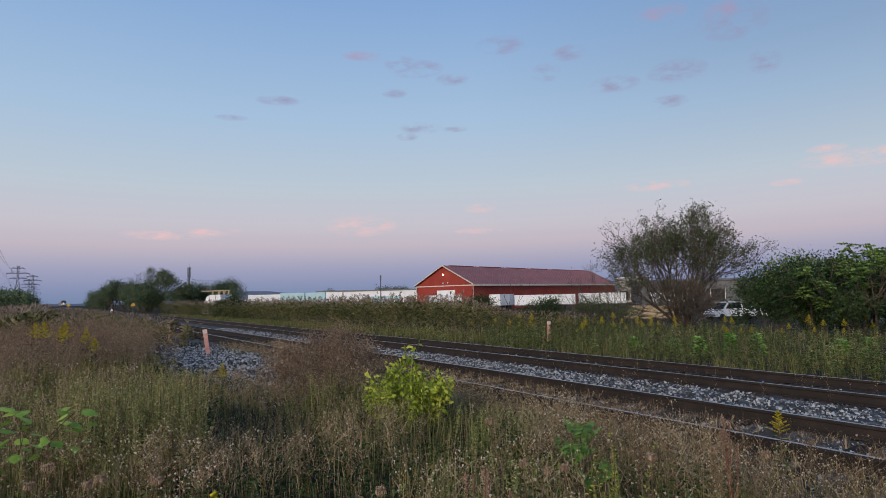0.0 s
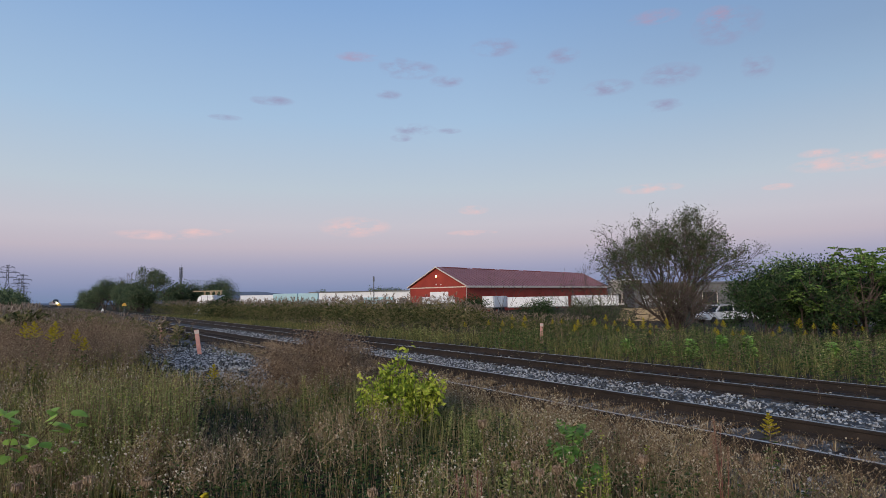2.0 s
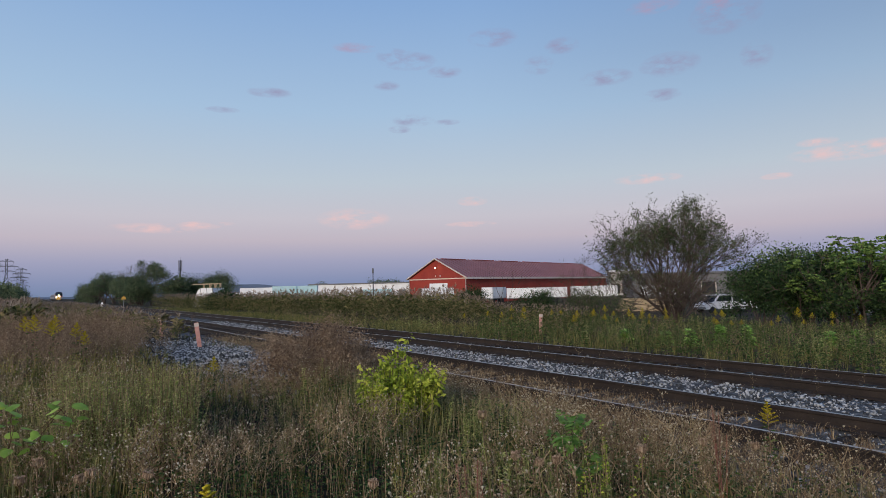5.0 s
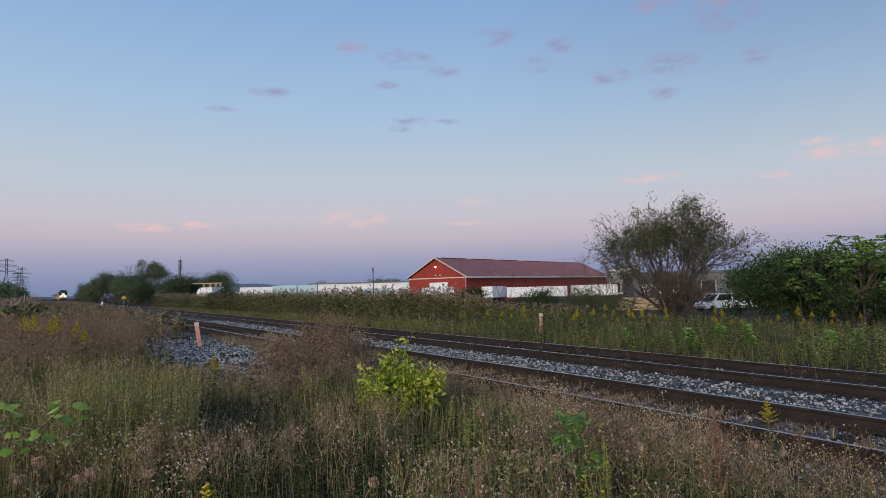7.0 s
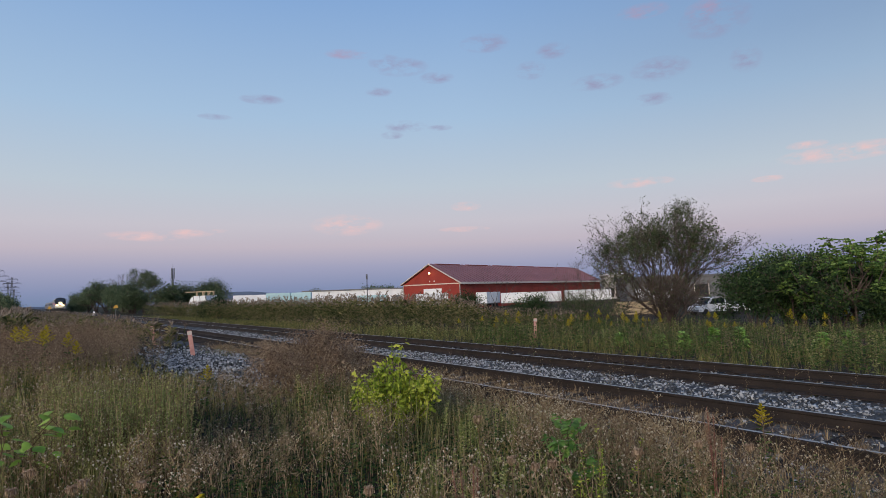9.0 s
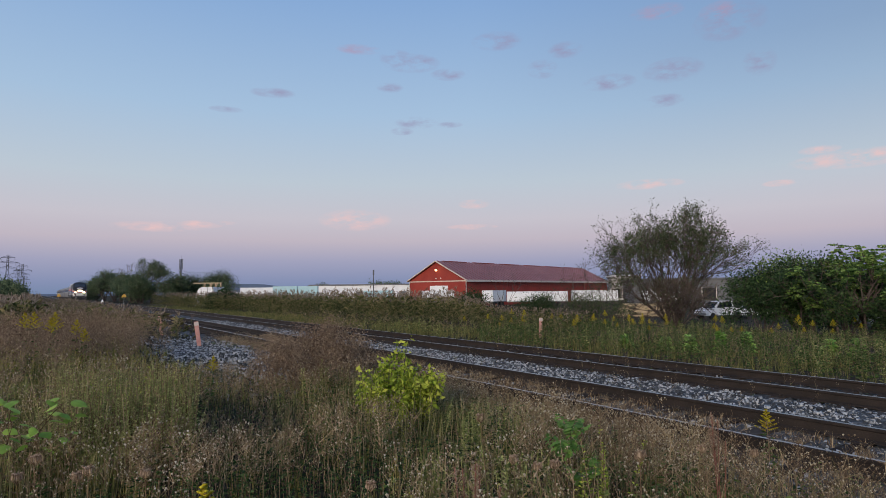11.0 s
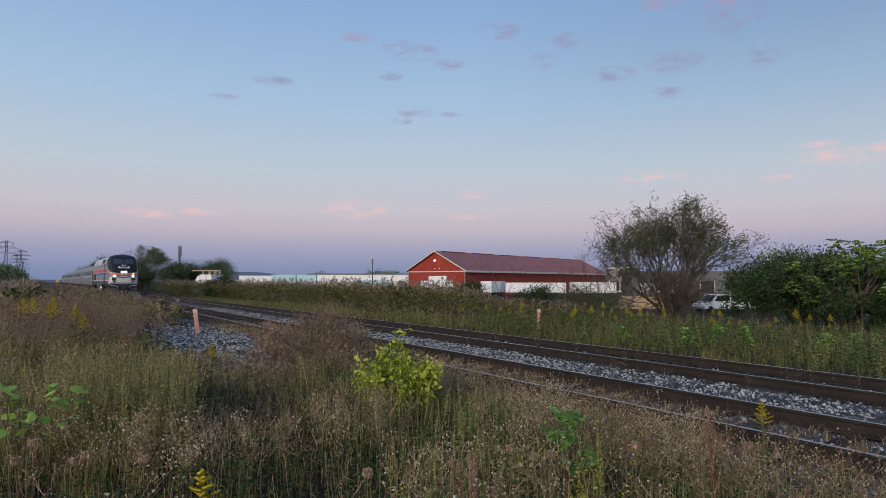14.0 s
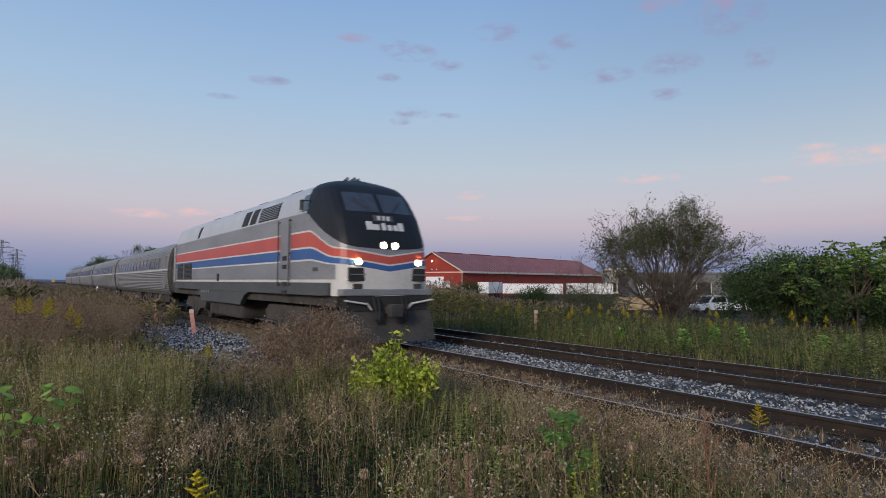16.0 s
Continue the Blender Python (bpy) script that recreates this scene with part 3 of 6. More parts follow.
    # faint flank lettering as plain bars
    for k in range(5):
        bm = boxes((-12.9 - k * 0.32, -12.7 - k * 0.32, -1.484, -1.476, 1.2, 1.36))
        part("lettering_bar", bm, M["steel"], loco)
    # nose fittings
    for k, (w, h) in enumerate(((0.2, 0.22), (0.2, 0.15), (0.12, 0.19), (0.14, 0.15), (0.15, 0.15), (0.17, 0.22))):
        y0 = -0.38 + k * 0.19
        bm = bmesh.new()
        z0 = 3.03
        pts = []
        for z in (z0, z0 + h):
            for y in (y0, y0 - w * 0.9):
                p = shell(abs(y), z, 1 if y > 0 else -1)
                pts.append(p + Vector((0.02, 0, 0.008)))
        vs = [bm.verts.new(p) for p in (pts[0], pts[1], pts[3], pts[2])] + [bm.verts.new(p - Vector((0.04, 0, 0.02))) for p in (pts[0], pts[1], pts[3], pts[2])]
        for f in ((0, 1, 2, 3), (0, 1, 5, 4), (1, 2, 6, 5), (2, 3, 7, 6), (3, 0, 4, 7)):
            bm.faces.new([vs[i] for i in f])
        bmesh.ops.recalc_face_normals(bm, faces=bm.faces[:])
        part("emblem_bar", bm, M["letter"], body)
    for s in (-1, 1):
        skin_patch("number_board", 0.0, 0.30, 3.28, 3.44, s, M["skirt"], body, 0.008, 3, 2)
    for k in range(3):
        bm = bmesh.new()
        p = shell(abs(0.14 - k * 0.14), 3.36, 1 if k < 1 else -1)
        box(bm, p.x - 0.02, p.x + 0.035, 0.10 - k * 0.14, 0.17 - k * 0.14, 3.30, 3.42)
        part("number_bar", bm, M["letter"], body)
    for y in (-0.17, 0.17):
        disc_lamp("headlight", shell(abs(y), 2.62, 1).x + 0.015, y, 2.62, 0.088, M["headlight"], body, "bright warm sealed-beam headlight", 10)
    for y in (-0.88, 0.88):
        disc_lamp("ditch_light", shell(abs(y), 2.19, 1).x + 0.03, y, 2.19, 0.085, M["ditch"], body, "bright warm ditch light", 0)
        x = shell(abs(y), 1.9, 1).x
        bm = boxes((x - 0.1, x + 0.02, y - 0.24, y + 0.24, 1.70, 2.04))
        p = part("step_recess", bm, M["dark"], body, "dark step recess in the nose")
        part("step", boxes((x - 0.05, x + 0.035, y - 0.22, y + 0.22, 1.86, 1.885)), M["steel"], p)
        part("marker_plate", boxes((x - 0.06, x + 0.03, y - 0.12, y + 0.12, 1.42, 1.64), bevel=0.01), M["under"], body)
    bm = bmesh.new()
    rod(bm, (-2.3, -0.25, 4.58), (-2.3, 0.25, 4.58), 0.03)
    for y, l in ((-0.18, 0.22), (0.0, 0.32), (0.18, 0.2)):
        rod(bm, (-2.35, y, 4.66), (-2.35 + l, y, 4.67), 0.02, 0.05, 10)
    part("horn", bm, M["steel"], body, "roof air horn trio")
    for u in (-5.5, -9.0, -12.5, -16.0):
        bm = bmesh.new()
        box(bm, u - 0.5, u + 0.5, -0.45, 0.45, 4.52, 4.68, bevel=0.03)
        part("roof_hatch", bm, M["skirt"], body)
    bm = boxes((-20.36, -20.3, -0.45, 0.45, 1.5, 3.5))
    part("end_door", bm, M["skirt"], body)
    # front end: sill beam, pilot, coupler, hoses
    bm = boxes((-0.25, 0.07, -1.32, 1.32, 1.33, 1.50), bevel=0.03)
    part("front_sill", bm, M["silver"], loco, "pale steel sill beam across the nose")
    bm = bmesh.new()
    prism(bm, [(-0.6, 0.16), (0.28, 0.16), (0.20, 0.45), (0.0, 0.95), (-0.5, 0.95)], -1.30, 1.30)
    part("pilot", bm, M["under"], loco, "dark grimy steel snow plough pilot")
    bm = boxes((-0.35, 0.04, -1.2, 1.2, 0.95, 1.33))
    part("coupler_pocket", bm, M["dark"], loco)
    bm = boxes((0.0, 0.42, -0.14, 0.14, 0.86, 1.05), (0.36, 0.55, -0.22, 0.14, 0.80, 1.12), bevel=0.03)
    part("coupler", bm, M["under"], loco, "rusty knuckle coupler")
    for y in (-0.95, 0.95):
        bm = bmesh.new()
        k = 1 if y > 0 else -1
        rod(bm, (0.12, y - 0.3 * k, 1.12), (0.15, y + 0.35 * k, 1.22), 0.025)
        rod(bm, (0.12, y - 0.3 * k, 1.12), (0.1, y - 0.42 * k, 0.98), 0.025)
        part("grab_iron", bm, M["loco_white"], loco)
        for j in range(2):
            bm = bmesh.new()
            yy = 0.35 * k + j * 0.12 * k
            pts = [(0.08, yy, 1.28), (0.2, yy, 1.0), (0.22, yy, 0.75), (0.18, yy - 0.1 * k, 0.62)]
            for a, b in zip(pts, pts[1:]):
                rod(bm, a, b, 0.025)
            part("air_hose", bm, M["dark"], loco)
    # under the floor
    part("floor_frame", boxes((-20.2, -0.3, -1.3, 1.3, 1.05, 1.33)), M["under"], loco)
    bm = boxes((-13.4, -8.6, -1.28, 1.28, 0.30, 1.1), bevel=0.12)
    part("fuel_tank", bm, M["under"], loco, "grimy fuel tank between the trucks")
    for u in (-4.2, -16.6):
        truck(loco, u, 2.75, "grimy two-axle power truck")
    part("rear_coupler", boxes((-21.1, -20.2, -0.14, 0.14, 0.8, 1.05), bevel=0.03), M["under"], loco)
    part("gangway", boxes((-20.75, -20.3, -0.5, 0.5, 1.1, 3.3), bevel=0.04), M["dark"], loco)
    return loco


# ---- coaches ----
def coach_section():
    """Half section of the coach: fluted lower side, window band, fluted upper side and roof."""
    base = [(1.36, 1.05), (1.46, 1.18), (1.53, 1.5), (1.575, 1.9), (1.58, 2.2), (1.555, 2.6), (1.50, 2.92), (1.36, 3.26), (1.12, 3.50), (0.75, 3.66), (0.4, 3.735), (0.0, 3.76)]
    out = []
    zs = [b[1] for b in base]
    ys = [b[0] for b in base]
    z = 1.05
    i = 0
    while z < 2.16:
        out.append((float(np.interp(z, zs, ys)) + (0.022 if i % 2 else 0), z))
        z += 0.047
        i += 1
    for z in (2.17, 2.23, 2.24, 2.30, 2.6, 2.90, 2.93):
        out.append((float(np.interp(z, zs, ys)) + (0.02 if z in (2.23, 2.24) else 0), z))
    i = 0
    z = 2.97
    while z < 3.5:
        out.append((float(np.interp(z, zs, ys)) + (0.02 if i % 2 else 0), z))
        z += 0.045
        i += 1
    out += [(0.95, 3.585), (0.75, 3.66), (0.4, 3.735), (0.0, 3.76)]
    return out


COACH = 26.0


def build_coach():
    """Origin at the front end, rail level; x forward."""
    coach = empty("passenger_coach", Matrix.Identity(4), "fluted stainless steel passenger coach with a dark window band", "coach", "coaches of the train")
    sec = coach_section()
    us = [0.0, -0.05, -0.4, -1.0, -COACH + 1.0, -COACH + 0.45, -COACH + 0.25, -COACH + 0.2]
    k = [0.88, 0.95, 1, 1, 1, 1, 0.95, 0.88]
    bm = bmesh.new()
    full = [(-y, z) for y, z in sec] + [(y, z) for y, z in sec[-2::-1]]
    rings = [[bm.verts.new((u, y * s, 1.05 + (z - 1.05) * (0.5 + 0.5 * s))) for y, z in full] for u, s in zip(us, k)]
    for a, b in zip(rings, rings[1:]):
        for i in range(len(full) - 1):
            f = bm.faces.new((a[i], a[i + 1], b[i + 1], b[i]))
            z = (full[i][1] + full[i + 1][1]) / 2
            # both shell ends are coloured dark, as the shade of the gaps between coaches
            f.material_index = 2 if min(a[0].co.x, b[0].co.x) > -0.45 or max(a[0].co.x, b[0].co.x) < -COACH + 0.5 else (1 if 2.17 < z < 2.24 else 0)
    bm.faces.new(rings[0])
    bm.faces.new(rings[-1][::-1])
    bmesh.ops.recalc_face_normals(bm, faces=bm.faces[:])
    body = part("body", bm, [M["stainless"], M["letter"], M["under"]], coach, "fluted stainless steel shell")
    for s in (-1, 1):
        bm = bmesh.new()
        vs = []
        for u in (-2.9, -COACH + 3.2):
            for z, y in ((2.28, 1.582), (2.58, 1.562), (2.90, 1.512)):
                vs.append(bm.verts.new((u, s * y, z)))
        bm.faces.new((vs[0], vs[1], vs[4], vs[3]))
        bm.faces.new((vs[1], vs[2], vs[5], vs[4]))
        bmesh.ops.solidify(bm, geom=bm.faces[:], thickness=0.01 * s)
        band = part("window_band", bm, M["grey_wall"], body, "dull grey window band")
        for i in range(13):
            u = -3.4 - i * 1.55
            bm = bmesh.new()
            vs = [bm.verts.new((uu, s * y, z)) for uu, z, y in ((u, 2.33, 1.59), (u - 1.0, 2.33, 1.59), (u - 1.0, 2.62, 1.572), (u, 2.62, 1.572), (u - 1.0, 2.86, 1.532), (u, 2.86, 1.532))]
            bm.faces.new((vs[0], vs[1], vs[2], vs[3]))
            bm.faces.new((vs[3], vs[2], vs[4], vs[5]))
            bmesh.ops.solidify(bm, geom=bm.faces[:], thickness=0.008 * s)
            part("window", bm, M["glass"], band)
        for u in (-1.6, -COACH + 1.8):
            part("door", boxes((u - 0.4, u + 0.4, s * 1.55 - 0.04, s * 1.55 + 0.04, 1.25, 2.95), bevel=0.02), M["steel"], body)
        part("side_sill", boxes((-COACH + 0.6, -0.4, s * 1.35 - 0.03, s * 1.35 + 0.03, 0.92, 1.07)), M["under"], coach)
    for u in (-0.02, -COACH + 0.22):
        part("gangway", boxes((u - 0.28, u + 0.28, -0.55, 0.55, 1.05, 3.3), bevel=0.05), M["dark"], coach)
    for u, l, w in ((-7.2, 1.2, 1.1), (-9.0, 1.6, 1.2), (-11.2, 1.9, 1.0), (-13.6, 1.4, 1.2), (-15.6, 1.8, 1.1), (-18.0, 1.3, 1.2)):
        part("equipment_box", boxes((u - l / 2, u + l / 2, -w, w, 0.42, 1.06), bevel=0.03), M["under"], coach)
    part("centre_sill", boxes((-COACH, 0.1, -0.3, 0.3, 0.75, 1.06)), M["under"], coach)
    for u in (-3.9, -COACH + 4.1):
        truck(coach, u, 2.6, "grimy two-axle coach truck")
    for u in (-3.0, -COACH + 3.5):
        part("roof_vent", boxes((u - 0.7, u + 0.7, -0.4, 0.4, 3.74, 3.83), bevel=0.03), M["steel"], body)
    # the shell stands a little taller than its drawing
    for ob in (body, *body.children_recursive):
        for v in ob.data.vertices:
            v.co.z = 1.05 + (v.co.z - 1.05) * 1.085
    return coach


LOCO = build_locomotive()
COACHES = [build_coach()]
for _ in range(4):
    COACHES.append(copy_thing(COACHES[0], Matrix.Identity(4)))


# ---- the yard beyond the tracks ----
YARD = -1.85


def build_red_building():
    m = pose(4.9, 132.0, YARD, 0, 0, math.degrees(math.atan2(0.777, 0.63)))
    b = empty("red_building", m, "long red metal-clad barn with a faded red gabled roof", "building")
    Ln, W, E, R = 76.0, 17.0, 6.0, 10.3
    # x along the ridge, y across (away to the left), z up
    for y0, y1 in ((0.0, 0.25), (W - 0.25, W)):
        bm = boxes((0, Ln, y0, y1, 0, E))
        n = int(Ln)
        for i in range(n):
            box(bm, i + 0.45, i + 0.5, y0 - 0.03, y1 + 0.03, 0.1, E - 0.05)
        part("wall", bm, M["red_wall"], b, "ribbed red long wall")
    for x0, x1 in ((0.0, 0.25), (Ln - 0.25, Ln)):
        bm = bmesh.new()
        a = [bm.verts.new((x0, y, z)) for y, z in ((0, 0), (W, 0), (W, E), (W / 2, R), (0, E))]
        c = [bm.verts.new((x1, y, z)) for y, z in ((0, 0), (W, 0), (W, E), (W / 2, R), (0, E))]
        bm.faces.new(a)
        bm.faces.new(c[::-1])
        for i in range(5):
            bm.faces.new((a[i], c[i], c[(i + 1) % 5], a[(i + 1) % 5]))
        bmesh.ops.recalc_face_normals(bm, faces=bm.faces[:])
        part("gable_wall", bm, M["red_wall"], b, "red gable end")
    for s in (0, 1):
        bm = bmesh.new()
        ya, yb = (-0.5, W / 2) if s == 0 else (W + 0.5, W / 2)
        za = E - 0.25
        vs = []
        for x in (-0.5, Ln + 0.5):
            for y, z in ((ya, za), (yb, R + 0.05), (yb, R + 0.25), (ya, za + 0.2)):
                vs.append(bm.verts.new((x, y, z)))
        for f in ((0, 1, 2, 3), (4, 5, 6, 7), (0, 1, 5, 4), (1, 2, 6, 5), (2, 3, 7, 6), (3, 0, 4, 7)):
            bm.faces.new([vs[i] for i in f])
        bmesh.ops.recalc_face_normals(bm, faces=bm.faces[:])
        roof = part("roof", bm, M["red_roof"], b, "faded dusty red standing-seam roof slope")
        bm = bmesh.new()
        q = [bm.verts.new(v) for v in ((0, ya, za + 0.2), (0.14, ya, za + 0.2), (0.14, yb, R + 0.25), (0, yb, R + 0.25), (0.07, ya, za + 0.36), (0.07, yb, R + 0.41))]
        bm.faces.new((q[0], q[4], q[5], q[3]))
        bm.faces.new((q[4], q[1], q[2], q[5]))
        bm.faces.new((q[0], q[1], q[4]))
        seam = part("roof_seam", bm, M["red_roof"], roof)
        seam.location = (0.3, 0, 0)
        for i in range(1, 50):
            o = new("roof_seam", seam.data)
            o.parent = roof
            o.location = (0.3 + i * 1.53, 0, 0)
    for i in range(6):
        part("ridge_cap", boxes((2 + i * 12.2, 11.4 + i * 12.2, W / 2 - 0.3, W / 2 + 0.3, R + 0.22, R + 0.36), bevel=0.03), M["red_wall"], b)
    part("gutter", boxes((-0.5, Ln + 0.5, -0.72, -0.5, E - 0.45, E + 0.0)), M["trim"], b, "cream eaves gutter")
    part("eaves_band", boxes((-0.1, -0.02, 0, W, E - 0.35, E - 0.12)), M["trim"], b)
    for y in (-0.06, W + 0.01):
        part("corner_trim", boxes((-0.12, 0.14, y, y + 0.06, 0, E)), M["trim"], b)
    for s in (-1, 1):
        bm = bmesh.new()
        rod(bm, (-0.55, W / 2, R + 0.2), (-0.55, W / 2 + s * (W / 2 + 0.5), E - 0.1), 0.14, 0.14, 6)
        part("rake_trim", bm, M["trim"], b)
    d = part("overhead_door", boxes((-0.08, -0.01, 5.2, 10.6, 0, 4.75)), M["white"], b, "white sectional overhead door")
    for k in range(5):
        part("door_panel", boxes((-0.14, -0.08, 5.3, 10.5, 0.1 + k * 0.93, 0.96 + k * 0.93), bevel=0.02), M["white"], d)
    bm = bmesh.new()
    bmesh.ops.create_uvsphere(bm, u_segments=12, v_segments=8, radius=0.24, matrix=Matrix.Translation((-0.6, W / 2 - 0.2, 8.35)))
    lamp = part("flood_lamp", bm, M["lamp"], b, "glowing orange wall lamp under the gable")
    part("lamp_bracket", boxes((-0.5, 0.0, W / 2 - 0.3, W / 2 - 0.1, 8.35, 8.5)), M["steel"], lamp)
    for y in (7.2, 8.6):
        bm = bmesh.new()
        bmesh.ops.create_uvsphere(bm, u_segments=8, v_segments=6, radius=0.16, matrix=Matrix.Translation((-0.2, y, 6.45)))
        part("spot_lamp", bm, M["white"], b)
    for x in (10.0, 26.0, 40.0):
        dd = part("loading_door", boxes((x, x + 3.6, -0.06, -0.01, 0.4, 3.0)), M["dark"], b)
        part("door_frame", boxes((x - 0.2, x, -0.1, -0.01, 0.3, 3.2), (x + 3.6, x + 3.8, -0.1, -0.01, 0.3, 3.2)), M["trim"], dd)


build_red_building()


def build_trailer(x, y, rz, length, height, mat, label, front=False):
    z = float(ground_z(x, y))
    t = empty("box_trailer", pose(x, y, z, 0, 0, rz), label, "trailer", "trailers in the yard")
    bm = boxes((0, length, -1.3, 1.3, 1.15, height), bevel=0.05)
    body = part("box", bm, mat, t)
    for i in range(int(length / 1.2)):
        part("side_rib", boxes((0.6 + i * 1.2, 0.66 + i * 1.2, -1.33, -1.3, 1.25, height - 0.1)), mat, body)
    part("bottom_rail", boxes((0, length, -1.32, 1.32, 1.0, 1.14)), M["steel"], t)
    for k in (1.6, 2.9):
        for s in (-1, 1):
            bm = bmesh.new()
            rod(bm, (length - k, s * 0.85, 0.5), (length - k, s * 1.25, 0.5), 0.5, 0.5, 16)
            part("wheel", bm, M["dark"], t)
    for s in (-1, 1):
        part("landing_leg", boxes((3.2, 3.4, s * 0.9 - 0.08, s * 0.9 + 0.08, 0.0, 1.05)), M["steel"], t)
    part("rear_door", boxes((length, length + 0.05, -1.2, 1.2, 1.2, height - 0.08)), mat, t)
    return t


for px, D, rz, ln, h, mt, lab in ((13.6, 128, -4, 12.8, 3.25, "white", "long white box trailer parked beside the red barn"), (27.2, 126, -4, 9.4, 3.35, "white", "white box trailer with dirty sides beside the barn"),
                                 (41.0, 122, -6, 8.0, 3.1, "white", "short white box trailer near the grey shed"), (9.2, 126, 60, 7.0, 3.5, "white", "white truck box by the barn's corner"),
                                 (-4.6, 122, 8, 6.5, 3.6, "white", "white delivery box standing before the gable door")):
    build_trailer(px, D, rz, ln, h, M[mt], lab)
for px, D, ln, h, mt, lab in ((-80, 205, 14, 3.6, "white", "white box trailer in a far row"), (-70, 203, 11, 5.2, "white", "tall pale box trailer in a far row"), (-58.0, 200, 8.0, 5.6, "teal", "pale teal freight container in a far stack"),
                              (-49.5, 200, 6.5, 5.6, "teal", "pale teal freight container beside another"), (-42, 198, 12, 4.2, "white", "white box trailer before the warehouse"), (-28, 205, 10, 3.9, "teal", "pale blue box trailer before the warehouse"),
                              (-100, 215, 16, 3.0, "white", "low white trailer in a far row")):
    build_trailer(px, D, 4, ln, h, M[mt], lab)


def build_shed(name, x, y, rz, length, depth, height, mat, roofmat, label, doors=4, door_mat="dark"):
    b = empty(name, pose(x, y, float(ground_z(x, y)), 0, 0, rz), label, "building")
    part("wall", boxes((0, length, 0, depth, 0, height)), mat, b)
    part("roof", boxes((-0.4, length + 0.4, -0.4, depth + 0.4, height, height + 0.5), bevel=0.05), roofmat, b)
    for i in range(doors):
        u = (i + 0.5) * length / doors
        d = part("loading_door", boxes((u - 1.6, u + 1.6, -0.05, 0.02, 0.6, 3.6)), M[door_mat], b)
        part("door_frame", boxes((u - 1.8, u - 1.6, -0.1, 0.0, 0.6, 3.8), (u + 1.6, u + 1.8, -0.1, 0.0, 0.6, 3.8)), M["trim"], d)
    return b


build_shed("warehouse", -60.0, 262.0, -2, 45.0, 25.0, 6.4, M["white"], M["grey_wall"], "long low white warehouse with a flat dark roof", 7, "grey_wall")
build_shed("warehouse", -15.0, 258.0, -2, 34.0, 25.0, 5.6, M["cream_wall"], M["dark"], "low cream warehouse with a dark roof edge", 5, "grey_wall")
build_shed("storage_shed", 47.5, 148.0, -8, 60.0, 16.0, 5.6, M["grey_wall"], M["grey_wall"], "long grey metal storage shed behind the trees", 5)
build_shed("office_block", 54.0, 190.0, -8, 9.0, 10.0, 7.6, M["cream_wall"], M["white"], "cream flat-roofed block behind the sheds", 3)


def build_pickup(x, y, rz, mat, label):
    t = empty("box_truck", pose(x, y, float(ground_z(x, y)), 0, 0, rz), label, "truck")
    bm = bmesh.new()
    prism(bm, [(-2.7, 0.45), (2.7, 0.45), (2.75, 1.0), (1.5, 1.2), (0.7, 1.95), (-1.0, 2.0), (-1.2, 1.25), (-2.7, 1.2)], -0.95, 0.95)
    body = part("body", bm, mat, t)
    for s in (-1, 1):
        bm = bmesh.new()
        prism(bm, [(1.25, 1.28), (0.68, 1.85), (-0.85, 1.88), (-0.95, 1.3)], s * 0.955, s * 0.975)
        part("side_window", bm, M["glass"], body)
    bm = bmesh.new()
    vs = [bm.verts.new(v) for v in ((1.52, -0.8, 1.22), (1.52, 0.8, 1.22), (0.78, 0.75, 1.93), (0.78, -0.75, 1.93))]
    bm.faces.new(vs)
    bmesh.ops.solidify(bm, geom=bm.faces[:], thickness=-0.02)
    part("windshield", bm, M["glass"], body)
    for u in (-1.7, 1.75):
        for s in (-1, 1):
            bm = bmesh.new()
            rod(bm, (u, s * 0.72, 0.38), (u, s * 0.98, 0.38), 0.38, 0.38, 16)
            part("wheel", bm, M["dark"], t)
    part("bumper", boxes((2.68, 2.82, -0.95, 0.95, 0.5, 0.72), bevel=0.03), M["steel"], t)
    for s in (-1, 1):
        part("headlamp", boxes((2.66, 2.79, s * 0.7 - 0.16, s * 0.7 + 0.16, 0.78, 0.96), bevel=0.02), M["letter"], body)


build_pickup(30.6, 66.0, 200, M["white"], "white pickup truck parked beyond the shrubs")
build_pickup(36.5, 69.0, 190, M["white"], "white pickup truck half hidden by bushes")
build_pickup(35.2, 47.5, 200, M["steel"], "silver pickup truck behind dark shrubs")


M["tan_wood"] = material("tan_lumber", [(0.30, 0.22, 0.13), (0.46, 0.36, 0.22)], 0.8, scale=2, fine=20)


